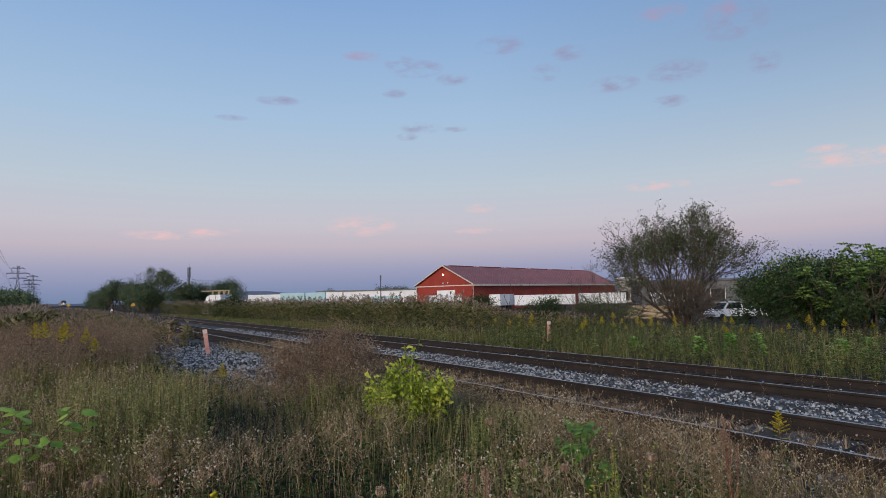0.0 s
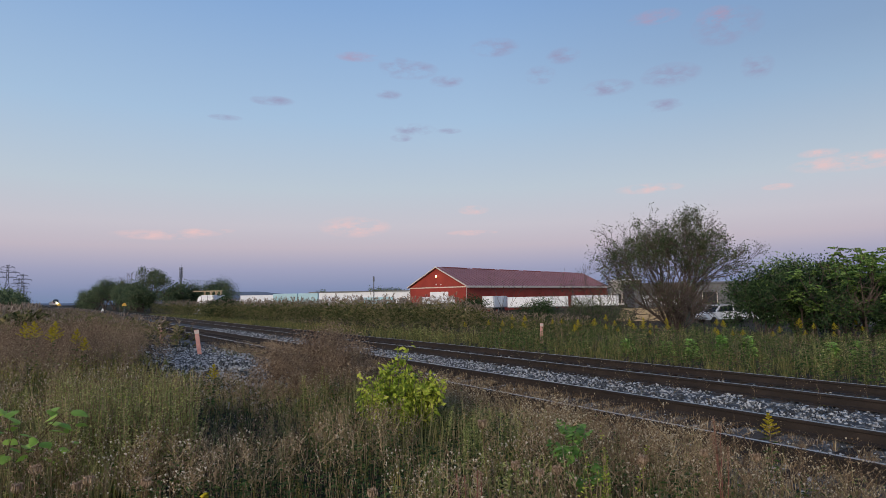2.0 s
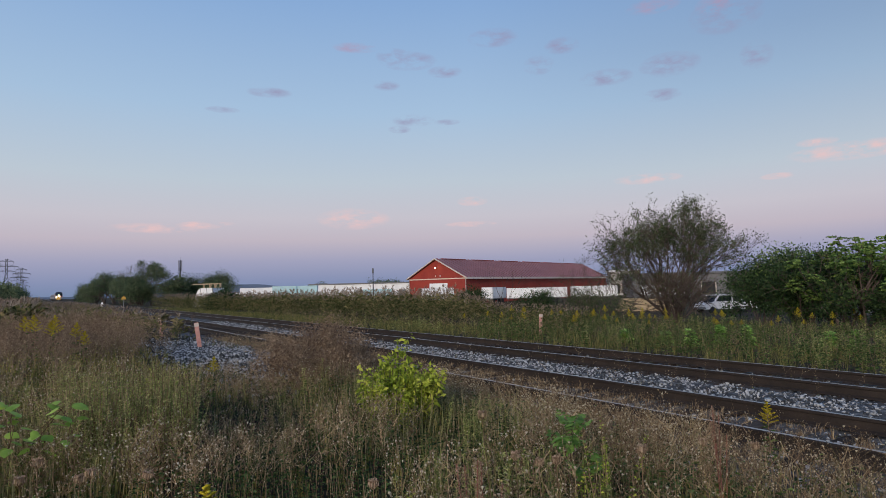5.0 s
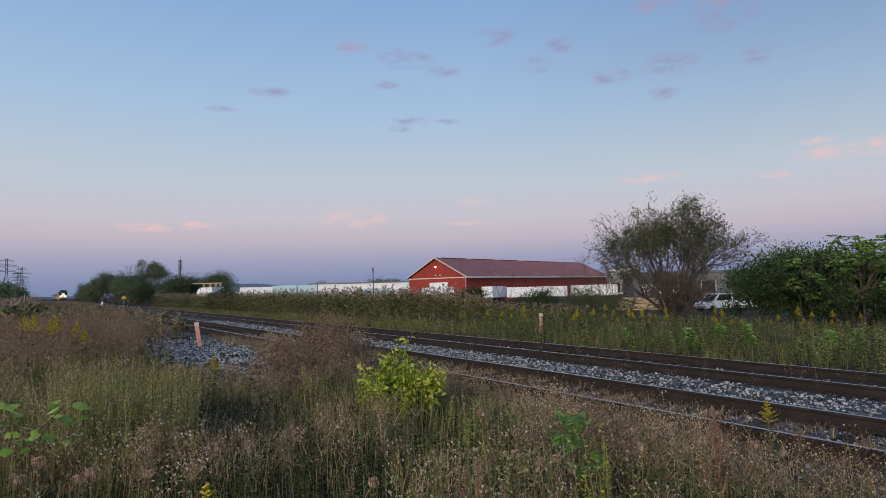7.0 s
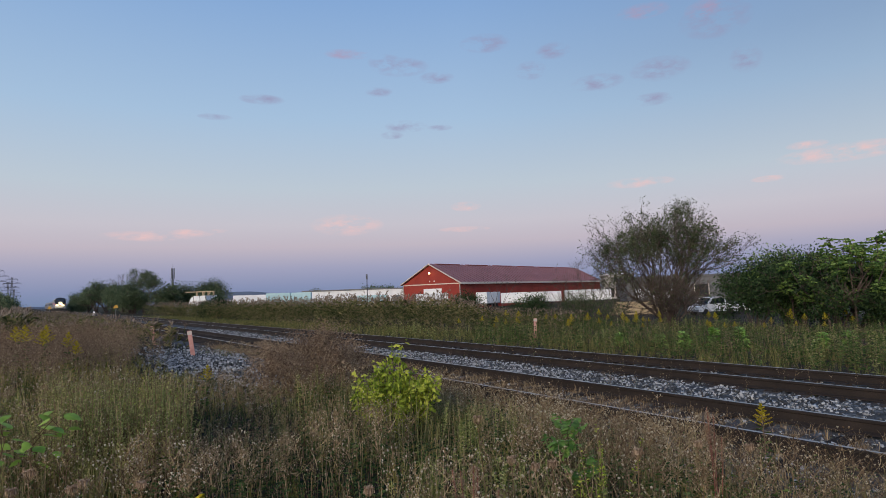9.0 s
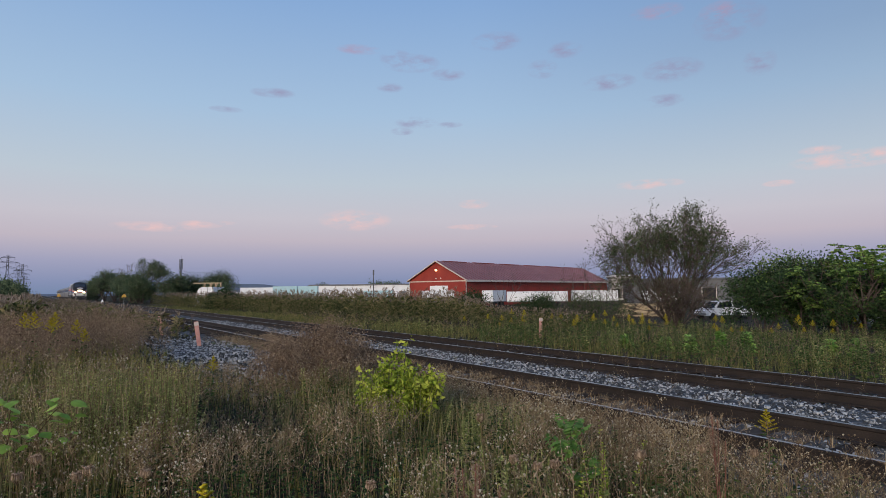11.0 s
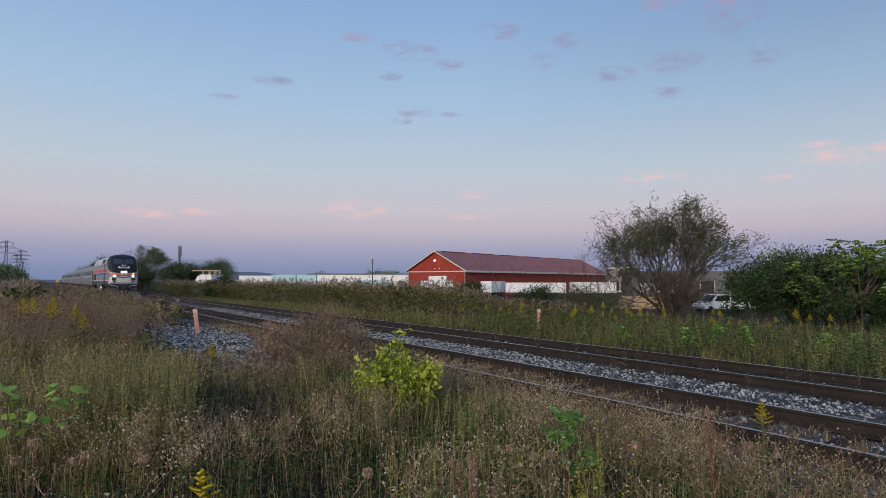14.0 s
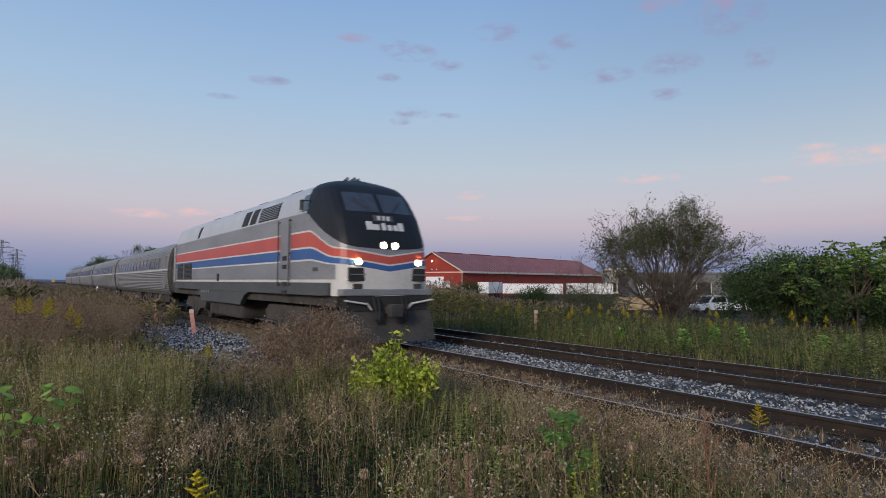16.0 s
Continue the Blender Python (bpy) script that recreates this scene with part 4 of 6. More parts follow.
def build_hoop_house():
    b = empty("hoop_shelter", pose(-55.0, 128.0, float(ground_z(-55, 128)), 0, 0, -6), "white fabric hoop shelter with dark ribs", "shelter")
    bm = bmesh.new()
    prism(bm, [(0.6, 0), (1.0, 2.2), (1.6, 3.6), (2.3, 4.05), (5.0, 4.05), (5.5, 0)], 0, 5)
    body = part("cover", bm, M["white"], b)
    for u in (2.2, 3.6, 4.9):
        bm = bmesh.new()
        rod(bm, (u, -0.06, 4.0), (u + 0.5, -0.06, 0.1), 0.06, 0.06, 6)
        part("rib", bm, M["steel"], body)
    c = empty("yellow_conveyor", pose(-61.0, 133.0, float(ground_z(-61, 133)), 0, 0, -3), "faded yellow steel conveyor frame", "machine")
    part("boom", boxes((4.5, 11.0, -0.3, 0.3, 4.75, 4.95)), M["tan_wood"], c)
    for u in (7.0, 8.4, 9.6, 10.8):
        part("leg", boxes((u - 0.1, u + 0.1, -0.3, 0.3, 0, 4.75)), M["tan_wood"], c)
    for u in (8.2, 9.4):
        bm = bmesh.new()
        rod(bm, (u - 0.6, -0.3, 2.2), (u + 0.8, -0.3, 4.8), 0.1, 0.1, 6)
        part("brace", bm, M["tan_wood"], c)
    part("hopper", boxes((8.0, 10.8, -1.0, 1.0, 2.0, 3.0), bevel=0.1), M["tan_wood"], c)


build_hoop_house()


def build_lumber(x, y, label):
    b = empty("lumber_stack", pose(x, y, float(ground_z(x, y)), 0, 0, -10), label, "lumber")
    for i in range(4):
        for j in range(3 - i // 2):
            part("board_pack", boxes((i * 0.2 + j * 1.9, 1.7 + i * 0.2 + j * 1.9, 0, 1.1, i * 0.42, i * 0.42 + 0.36), bevel=0.03), M["tan_wood"], b)


build_lumber(21.5, 74.0, "stacked tan lumber bundles behind the bare shrub")
build_lumber(25.5, 78.0, "stacked tan lumber bundles in the yard")


# ---- masts, pylons, posts ----
def build_pylon(along, across, height):
    x, y, _ = trk(along, across)
    z = float(ground_z(x, y))
    p = empty("power_pylon", pose(x, y, z, 0, 0, 34.46), "grey steel lattice power pylon with three crossarms", "pylon", "pylons along the line")
    w0, w1 = height * 0.085, height * 0.018
    lv = [0, 0.16, 0.31, 0.45, 0.58, 0.70, 0.80, 0.9, 1.0]
    wd = [w0 + (w1 - w0) * min(1, l / 0.7) for l in lv]
    for sx in (-1, 1):
        for sy in (-1, 1):
            bm = bmesh.new()
            for (a, wa), (b, wb) in zip(zip(lv, wd), zip(lv[1:], wd[1:])):
                rod(bm, (sx * wa, sy * wa, a * height), (sx * wb, sy * wb, b * height), 0.16, 0.16, 4)
            part("leg", bm, M["pylon"], p)
    bm = bmesh.new()
    for (a, wa), (b, wb) in zip(zip(lv, wd), zip(lv[1:], wd[1:])):
        for s in (-1, 1):
            rod(bm, (-wa, s * wa, a * height), (wb, s * wb, b * height), 0.09, 0.09, 4)
            rod(bm, (wa, s * wa, a * height), (-wb, s * wb, b * height), 0.09, 0.09, 4)
            rod(bm, (s * wa, -wa, a * height), (s * wb, wb, b * height), 0.09, 0.09, 4)
    part("bracing", bm, M["pylon"], p)
    for h, l in ((0.70, 0.17), (0.82, 0.22), (0.94, 0.13)):
        bm = bmesh.new()
        for s in (-1, 1):
            rod(bm, (s * 0.3, 0, h * height), (s * l * height, 0, h * height), 0.18, 0.1, 4)
            rod(bm, (s * 0.3, 0, h * height + 1.3), (s * l * height, 0, h * height + 0.05), 0.1, 0.1, 4)
            rod(bm, (s * l * height, 0, h * height), (s * l * height, 0, h * height - 1.2), 0.1, 0.1, 6)
        part("crossarm", bm, M["pylon"], p)
    return p


M["pylon"] = material("pylon_steel", [(0.06, 0.065, 0.075), (0.11, 0.115, 0.125)], 0.6, 0.4, scale=1, fine=8)
LINE = [(258, -24, 33), (498, -19, 29.5), (740, -19, 29), (1000, -19, 29)]
for along, across, h in LINE:
    build_pylon(along, across, h)
build_pylon(470, -34, 24)
build_pylon(560, -12, 26)


def build_wires():
    bm = bmesh.new()
    for (a0, c0, h0), (a1, c1, h1) in zip(LINE[:-1], LINE[1:]):
        for h, l in ((0.70, 0.17), (0.82, 0.22), (0.94, 0.13)):
            for s in (-1, 1):
                prev = None
                for i in range(13):
                    f = i / 12
                    x, y, _ = trk(a0 + (a1 - a0) * f, c0 + (c1 - c0) * f + s * l * (h0 + (h1 - h0) * f))
                    z = -0.6 + (h0 + (h1 - h0) * f) * h - 1.2 - 7.0 * 4 * f * (1 - f)
                    if prev:
                        rod(bm, prev, (x, y, z), 0.05, 0.05, 3)
                    prev = (x, y, z)
    tagged(part("power_line", bm, M["pylon"]), "sagging dark power cables strung between the pylons", "cable")


build_wires()


def build_mast(name, x, y, h, r, label, antennas=False):
    z = float(ground_z(x, y))
    p = empty(name, pose(x, y, z), label, "mast")
    bm = bmesh.new()
    rod(bm, (0, 0, 0), (0, 0, h), r, r * 0.6, 8)
    part("shaft", bm, M["pylon"], p)
    if antennas:
        for hh in (0.97, 0.88, 0.79):
            for k in range(3):
                a = k * 2.1
                part("antenna", boxes((r * 1.5 * math.cos(a) - 0.2, r * 1.5 * math.cos(a) + 0.2, r * 1.5 * math.sin(a) - 0.2, r * 1.5 * math.sin(a) + 0.2, h * hh - 1.4, h * hh + 0.8)), M["pylon"], p)
        bm = bmesh.new()
        rod(bm, (0, 0, h), (0, 0, h + 2.5), 0.1, 0.05, 5)
        part("spike", bm, M["pylon"], p)
    else:
        part("cap", boxes((-0.18, 0.18, -0.18, 0.18, h - 1.2, h + 0.1)), M["pylon"], p)


build_mast("phone_mast", -179.2, 400.0, 27.0, 0.7, "dark phone mast with stacked antennas", True)
build_mast("utility_pole", -18.0, 150.0, 9.0, 0.16, "thin dark utility pole beside the warehouse")


def build_post(x, y, h, tilt, label):
    z = float(ground_z(x, y)) - 0.05
    p = empty("marker_post", pose(x, y, z, 0, tilt, 25), label, "post", "marker posts by the tracks")
    bm = boxes((-0.07, 0.07, -0.03, 0.03, 0, h), bevel=0.012)
    part("board", bm, M["wood_post"], p)
    part("top_band", boxes((-0.074, 0.074, -0.034, 0.034, h - 0.14, h - 0.02)), M["trim"], p)


build_post(-8.58, 20.75, 0.98, -8, "faded pink leaning wooden marker post in the gravel")
build_post(-13.2, 27.6, 0.92, -8, "faded pink wooden marker post half hidden by weeds")
build_post(4.35, 27.0, 1.12, 3, "faded orange wooden marker post beyond the far track")


def build_target(along, across, h, mat, label, size=1.0):
    x, y, _ = trk(along, across)
    z = float(ground_z(x, y))
    p = empty("switch_target", pose(x, y, z, 0, 0, 20), label, "switch target")
    bm = bmesh.new()
    rod(bm, (0, 0, 0), (0, 0, h), 0.04, 0.03, 6)
    part("stem", bm, M["steel"], p)
    bm = bmesh.new()
    prism(bm, [(-0.45 * size, h - 0.1), (0.45 * size, h - 0.1), (0.3 * size, h + 0.22), (0.0, h + 0.36), (-0.3 * size, h + 0.2)], -0.03, 0.03)
    part("blade", bm, mat, p)


build_target(92, 9.55, 1.7, M["yellow"], "yellow switch target on a thin stem between the tracks", 0.7)
build_target(110, 2.4, 1.7, M["yellow"], "yellow switch target beside the track in tall grass", 0.6)
build_target(66, 5.0, 1.1, M["white"], "small white marker blade beside the track", 0.3)


# ---- distance ----
def build_hills():
    V, Q = [], []
    n = 160
    for i in range(n):
        a = -1.0 + 2.2 * i / (n - 1)
        x, y = 1700 * math.sin(a), 1700 * math.cos(a)
        h = 4 + 8 * (noise.noise((i * 0.09, 3.0, 0)) + 0.6) + 3 * noise.noise((i * 0.5, 1, 0))
        h *= 0.5 if a < -0.42 else 1.0
        h += 16 * math.exp(-((a + 0.33) / 0.07) ** 2)
        V += [(x, y, -3), (x * 1.02, y * 1.02, max(3, h))]
    for i in range(n - 1):
        Q.append((2 * i, 2 * i + 2, 2 * i + 3, 2 * i + 1))
    ob = new("far_hills", np_mesh("far_hills", V, Q, [M["hill"]]))
    tagged(ob, "low blue-grey wooded hills along the horizon", "hill", kind="structure")


M["hill"] = material("hazy_hill", [(0.09, 0.12, 0.175), (0.12, 0.15, 0.205)], 1.0, scale=0.01, fine=0.05, bump=0)
build_hills()


# ---- plants ----
LEAFM = {}
M["dry_stem"] = material("dry_stem", [(0.11, 0.07, 0.042), (0.26, 0.18, 0.105), (0.50, 0.38, 0.225)], 0.9, scale=1.2, fine=20, bump=0, spec=0.12, island=0.5, trans=0.15)
M["dry_head"] = material("dry_seed_head", [(0.12, 0.075, 0.045), (0.29, 0.215, 0.135), (0.62, 0.54, 0.39)], 0.95, scale=1.5, fine=30, bump=0, spec=0.12, island=0.8, trans=0.15)
M["brown_brush"] = material("brown_brush", [(0.147, 0.099, 0.068), (0.262, 0.186, 0.128), (0.394, 0.304, 0.206)], 0.95, scale=1.2, fine=20, bump=0, spec=0.12, island=0.6, trans=0.15)
M["grass"] = material("grass_blade", [(0.084, 0.115, 0.028), (0.205, 0.220, 0.055), (0.482, 0.377, 0.118)], 0.8, scale=0.7, fine=8, bump=0, spec=0.12, island=0.6, trans=0.3)
M["green"] = material("weed_leaf", [(0.042, 0.085, 0.026), (0.095, 0.165, 0.045), (0.21, 0.28, 0.085)], 0.75, scale=0.8, fine=10, bump=0, spec=0.12, island=0.6, trans=0.3)
M["straw"] = material("straw_blade", [(0.097, 0.119, 0.038), (0.206, 0.206, 0.076), (0.367, 0.314, 0.151)], 0.85, scale=0.7, fine=8, bump=0, spec=0.12, island=0.6, trans=0.3)
M["lime"] = material("lime_leaf", [(0.17, 0.24, 0.028), (0.37, 0.45, 0.055), (0.60, 0.62, 0.11)], 0.6, scale=1.5, fine=14, bump=0, spec=0.12, island=0.6, trans=0.35)
M["bright"] = material("fresh_leaf", [(0.142, 0.282, 0.060), (0.263, 0.464, 0.101), (0.403, 0.605, 0.142)], 0.6, scale=1.5, fine=14, bump=0, spec=0.12, island=0.6, trans=0.35)
M["gold"] = material("goldenrod_flower", [(0.29, 0.23, 0.012), (0.45, 0.38, 0.025), (0.60, 0.52, 0.05)], 0.8, scale=2, fine=20, bump=0, spec=0.12, island=0.5, trans=0.2)
M["reed"] = material("reed_blade", [(0.07, 0.09, 0.032), (0.16, 0.165, 0.065), (0.30, 0.25, 0.12)], 0.85, scale=0.3, fine=6, bump=0, spec=0.12, island=0.6, trans=0.25)
M["plume"] = material("reed_plume", [(0.15, 0.108, 0.08), (0.25, 0.19, 0.145), (0.40, 0.33, 0.255)], 0.95, scale=0.4, fine=10, bump=0, spec=0.12, island=0.6, trans=0.2)
M["bark"] = material("grey_brown_bark", [(0.045, 0.032, 0.027), (0.10, 0.074, 0.062), (0.17, 0.135, 0.115)], 0.95, scale=3, fine=25, bump=0.5)
M["willow"] = material("willow_leaf", [(0.038, 0.058, 0.022), (0.075, 0.10, 0.042), (0.14, 0.165, 0.08)], 0.7, scale=0.5, fine=6, bump=0, spec=0.12, island=0.6, trans=0.25)
M["dark_leaf"] = material("dark_shrub_leaf", [(0.018, 0.037, 0.016), (0.041, 0.076, 0.028), (0.076, 0.120, 0.044)], 0.65, scale=0.4, fine=6, bump=0, spec=0.12, island=0.7, trans=0.25)
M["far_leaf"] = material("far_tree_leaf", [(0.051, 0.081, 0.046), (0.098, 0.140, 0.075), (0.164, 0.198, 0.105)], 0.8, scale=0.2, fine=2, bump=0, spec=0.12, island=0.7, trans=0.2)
M["verge"] = material("verge_blade", [(0.05, 0.066, 0.024), (0.125, 0.135, 0.045), (0.30, 0.26, 0.095)], 0.8, scale=0.5, fine=6, bump=0, spec=0.12, island=0.7, trans=0.25)
M["understory"] = material("understory_leaf", [(0.022, 0.048, 0.018), (0.055, 0.10, 0.032), (0.12, 0.18, 0.06)], 0.8, scale=0.8, fine=10, bump=0, spec=0.1, island=0.7, trans=0.2)
M["stalk"] = material("pale_stalk_leaf", [(0.17, 0.21, 0.06), (0.32, 0.35, 0.11), (0.52, 0.5, 0.2)], 0.75, scale=1.5, fine=14, bump=0, spec=0.12, island=0.6, trans=0.3)
M["vine"] = material("vine_leaf", [(0.16, 0.28, 0.04), (0.28, 0.44, 0.07), (0.42, 0.56, 0.11)], 0.6, scale=1.5, fine=14, bump=0, spec=0.25, island=0.5, trans=0.35)
M["sumac"] = material("sumac_leaf", [(0.06, 0.12, 0.025), (0.13, 0.22, 0.05), (0.25, 0.34, 0.085)], 0.65, scale=0.8, fine=8, bump=0, spec=0.2, island=0.7, trans=0.3)
M["shoot"] = material("shoot_leaf", [(0.07, 0.16, 0.035), (0.14, 0.27, 0.06), (0.24, 0.38, 0.09)], 0.65, scale=1.5, fine=14, bump=0, spec=0.2, island=0.5, trans=0.3)
M["pale_head"] = material("pale_buff_seed_head", [(0.30, 0.235, 0.15), (0.48, 0.41, 0.29), (0.68, 0.62, 0.48)], 0.95, scale=1.5, fine=30, bump=0, spec=0.12, island=0.8, trans=0.15)


M["buff"] = material("buff_blade", [(0.16, 0.145, 0.06), (0.33, 0.28, 0.13), (0.56, 0.47, 0.26)], 0.85, scale=0.7, fine=8, bump=0, spec=0.12, island=0.6, trans=0.25)


class Sprig:
    """Gathers the triangles of one small plant."""

    def __init__(self, seed):
        self.r = np.random.default_rng(seed)
        self.V, self.T, self.I, self.n = [], [], [], 0

    def add(self, V, T, mat):
        self.V.append(np.asarray(V, float))
        self.T.append(np.asarray(T, int) + self.n)
        self.I.append(np.full(len(T), mat))
        self.n += len(V)

    def stem(self, p, q, w0, w1, mat):
        p, q = np.asarray(p, float), np.asarray(q, float)
        d = q - p
        a = np.cross(d, self.r.normal(size=3))
        a /= np.linalg.norm(a) + 1e-9
        b = np.cross(d, a)
        b /= np.linalg.norm(b) + 1e-9
        V = [p + a * w0, p - a * 0.5 * w0 + b * 0.87 * w0, p - a * 0.5 * w0 - b * 0.87 * w0, q + a * w1, q - a * 0.5 * w1 + b * 0.87 * w1, q - a * 0.5 * w1 - b * 0.87 * w1]
        self.add(V, [(0, 1, 4), (0, 4, 3), (1, 2, 5), (1, 5, 4), (2, 0, 3), (2, 3, 5)], mat)

    def head(self, p, r, mat, tall=1.0):
        o = np.array([(1, 0, 0.5 * tall), (-0.5, 0.87, 0.5 * tall), (-0.5, -0.87, 0.5 * tall), (0, 0, -tall)]) * r * self.r.uniform(0.75, 1.35, (4, 1))
        self.add(o + p, [(0, 1, 2), (1, 0, 3), (2, 1, 3), (0, 2, 3)], mat)

    def twig(self, p, q, w, mat):
        p, q = np.asarray(p, float), np.asarray(q, float)
        a = np.cross(q - p, self.r.normal(size=3))
        a *= w / (np.linalg.norm(a) + 1e-9)
        self.add([p + a, p - a, q - a * 0.5, q + a * 0.5], [(0, 1, 2), (0, 2, 3)], mat)

    def leaf(self, p, d, l, w, mat, droop=0.3):
        p, d = np.asarray(p, float), np.asarray(d, float)
        d = d / (np.linalg.norm(d) + 1e-9)
        s = np.cross(d, (0, 0, 1)) + self.r.normal(0, 0.25, 3)
        s /= np.linalg.norm(s) + 1e-9
        m = p + d * l * 0.5
        e = p + d * l + np.array((0, 0, -droop * l))
        self.add([p, m + s * w / 2, e, m - s * w / 2 + np.array((0, 0, 0.06 * l))], [(0, 1, 2), (0, 2, 3)], mat)

    def broad(self, p, d, l, mat):
        """A heart-shaped leaf, folded along its rib and hanging."""
        p, d = np.asarray(p, float), np.asarray(d, float)
        d = d / (np.linalg.norm(d) + 1e-9)
        s = np.cross(d, (0, 0, 1)) + self.r.normal(0, 0.3, 3)
        s /= np.linalg.norm(s) + 1e-9
        up = np.cross(s, d)
        rim = ((-0.10, 0.0), (-0.06, 0.30), (0.25, 0.50), (0.60, 0.36), (1.0, 0.0))
        left = [p + d * l * u + s * l * w - up * l * 0.22 * w - np.array((0, 0, 0.35 * l * u * u)) for u, w in rim]
        right = [p + d * l * u - s * l * w - up * l * 0.22 * w - np.array((0, 0, 0.35 * l * u * u)) for u, w in rim[1:4]]
        mid = p + d * l * 0.4 - np.array((0, 0, 0.05 * l))
        V = left + right[::-1] + [mid]
        self.add(V, [(i, (i + 1) % 8, 8) for i in range(8)], mat)

    def blade(self, p, lean, h, w, mat):
        p = np.asarray(p, float)
        a = self.r.uniform(0, 6.28)
        d = np.array((math.cos(a), math.sin(a), 0))
        s = np.array((-d[1], d[0], 0)) * w / 2
        m = p + d * lean * 0.3 + np.array((0, 0, h * 0.6))
        e = p + d * lean + np.array((0, 0, h * self.r.uniform(0.75, 1.0)))
        self.add([p + s, p - s, m - s * 0.8, m + s * 0.8, e], [(0, 1, 2), (0, 2, 3), (3, 2, 4)], mat)

    def done(self):
        return np.concatenate(self.V), np.concatenate(self.T), np.concatenate(self.I)


def dry_weed(seed, h, branches=9, head=0.009, spread=0.16, two=2):
    s = Sprig(seed)
    r = s.r
    p = np.zeros(3)
    pts = [p]
    for k in range(3):
        p = p + np.array((*r.normal(0, 0.03 * h, 2), h / 3))
        pts.append(p)
    for k in range(3):
        if k == 0:
            s.stem(pts[0], pts[1], 0.003, 0.0024, 0)
        else:
            s.twig(pts[k], pts[k + 1], 0.0028 - 0.0008 * k, 0)
    for b in range(branches):
        f = r.uniform(0.4, 0.98)
        i = min(2, int(f * 3))
        q = pts[i] + (pts[i + 1] - pts[i]) * (f * 3 - i)
        a = r.uniform(0, 6.28)
        l = spread * r.uniform(0.5, 1.2) * (1.25 - f * 0.6)
        e = q + np.array((math.cos(a) * l, math.sin(a) * l, l * r.uniform(0.5, 1.5)))
        s.twig(q, e, 0.002, 0)
        s.head(e, head * r.uniform(0.6, 1.3), 1, 1.2)
        for _ in range(two - 1):
            e2 = (q + e) / 2 + r.normal(0, 0.35 * l, 3)
            s.twig((q + e) / 2, e2, 0.0016, 0)
            s.head(e2, head * r.uniform(0.5, 1.1), 1, 1.2)
    s.head(pts[3], head * 1.2, 1, 1.3)
    for _ in range(4):
        f = r.uniform(0.05, 0.6)
        q = pts[0] + (pts[3] - pts[0]) * f
        a = r.uniform(0, 6.28)
        s.leaf(q, (math.cos(a), math.sin(a), 0.5), 0.08, 0.012, 2)
    return s.done()


def grass_tuft(seed, h, n=14, w=0.006, lean=0.25):
    s = Sprig(seed)
    for _ in range(n):
        s.blade((*s.r.normal(0, 0.04, 2), 0), s.r.uniform(0.02, lean), h * s.r.uniform(0.5, 1.1), w, 0)
    return s.done()


def leafy_weed(seed, h, n=26, l=0.06, w=0.018, flower=False):
    s = Sprig(seed)
    r = s.r
    top = np.array((*r.normal(0, 0.05 * h, 2), h))
    s.stem((0, 0, 0), top, 0.004, 0.002, 1)
    for k in range(n):
        f = r.uniform(0.1, 1)
        a = k * 2.4
        s.leaf(top * f, (math.cos(a), math.sin(a), r.uniform(0.1, 0.8)), l * (1.2 - 0.6 * f), w, 0)
    return s.done()


def vine(seed, h):
    s = Sprig(seed)
    r = s.r
    p = np.zeros(3)
    for k in range(6):
        q = p + np.array((*r.normal(0, 0.07, 2), h / 6))
        s.stem(p, q, 0.004, 0.003, 1)
        for j in range(3):
            a = r.uniform(0, 6.28)
            d = np.array((math.cos(a), math.sin(a), r.uniform(-0.1, 0.5)))
            e = q + d * r.uniform(0.04, 0.14)
            s.twig(q, e, 0.002, 1)
            if k > 2 and j < 2:
                s.broad(e, d + np.array((0, 0, -0.35)), r.uniform(0.07, 0.13), 0)
        p = q
    return s.done()


def goldenrod(seed, h):
    s = Sprig(seed)
    r = s.r
    top = np.array((*r.normal(0, 0.05 * h, 2), h))
    s.stem((0, 0, 0), top, 0.005, 0.0025, 1)
    for k in range(30):
        f = r.uniform(0.15, 0.8)
        a = k * 2.4
        s.leaf(top * f, (math.cos(a), math.sin(a), 0.4), 0.085, 0.016, 0)
    for k in range(22):
        f = 0.76 + 0.24 * k / 21
        a = k * 2.4
        l = 0.11 * (1.08 - (f - 0.76) / 0.24) * h
        e = top * f + np.array((math.cos(a) * l, math.sin(a) * l, l * 0.45))
        s.stem(top * f, e, 0.002, 0.001, 1)
        for g in (0.2, 0.4, 0.6, 0.8, 1.0):
            s.head(top * f + (e - top * f) * g + np.array((0, 0, 0.008)), 0.014 * h, 2, 0.8)
    return s.done()


def reed(seed, h, wide=0.028, n=9, plume=0.06):
    s = Sprig(seed)
    r = s.r
    top = np.array((*r.normal(0, 0.06 * h, 2), h))
    s.stem((0, 0, 0), top, 0.006, 0.003, 0)
    for k in range(n):
        f = r.uniform(0.15, 0.85)
        a = r.uniform(0, 6.28)
        s.leaf(top * f, (math.cos(a), math.sin(a), r.uniform(0.5, 1.6)), 0.42, wide, 0, 0.35)
    d = np.array((*r.normal(0, 0.35, 2), 1))
    for k in range(5):
        s.leaf(top - np.array((0, 0, 0.05)), d + r.normal(0, 0.28, 3), 0.30, plume, 1, 0.1)
    return s.done()


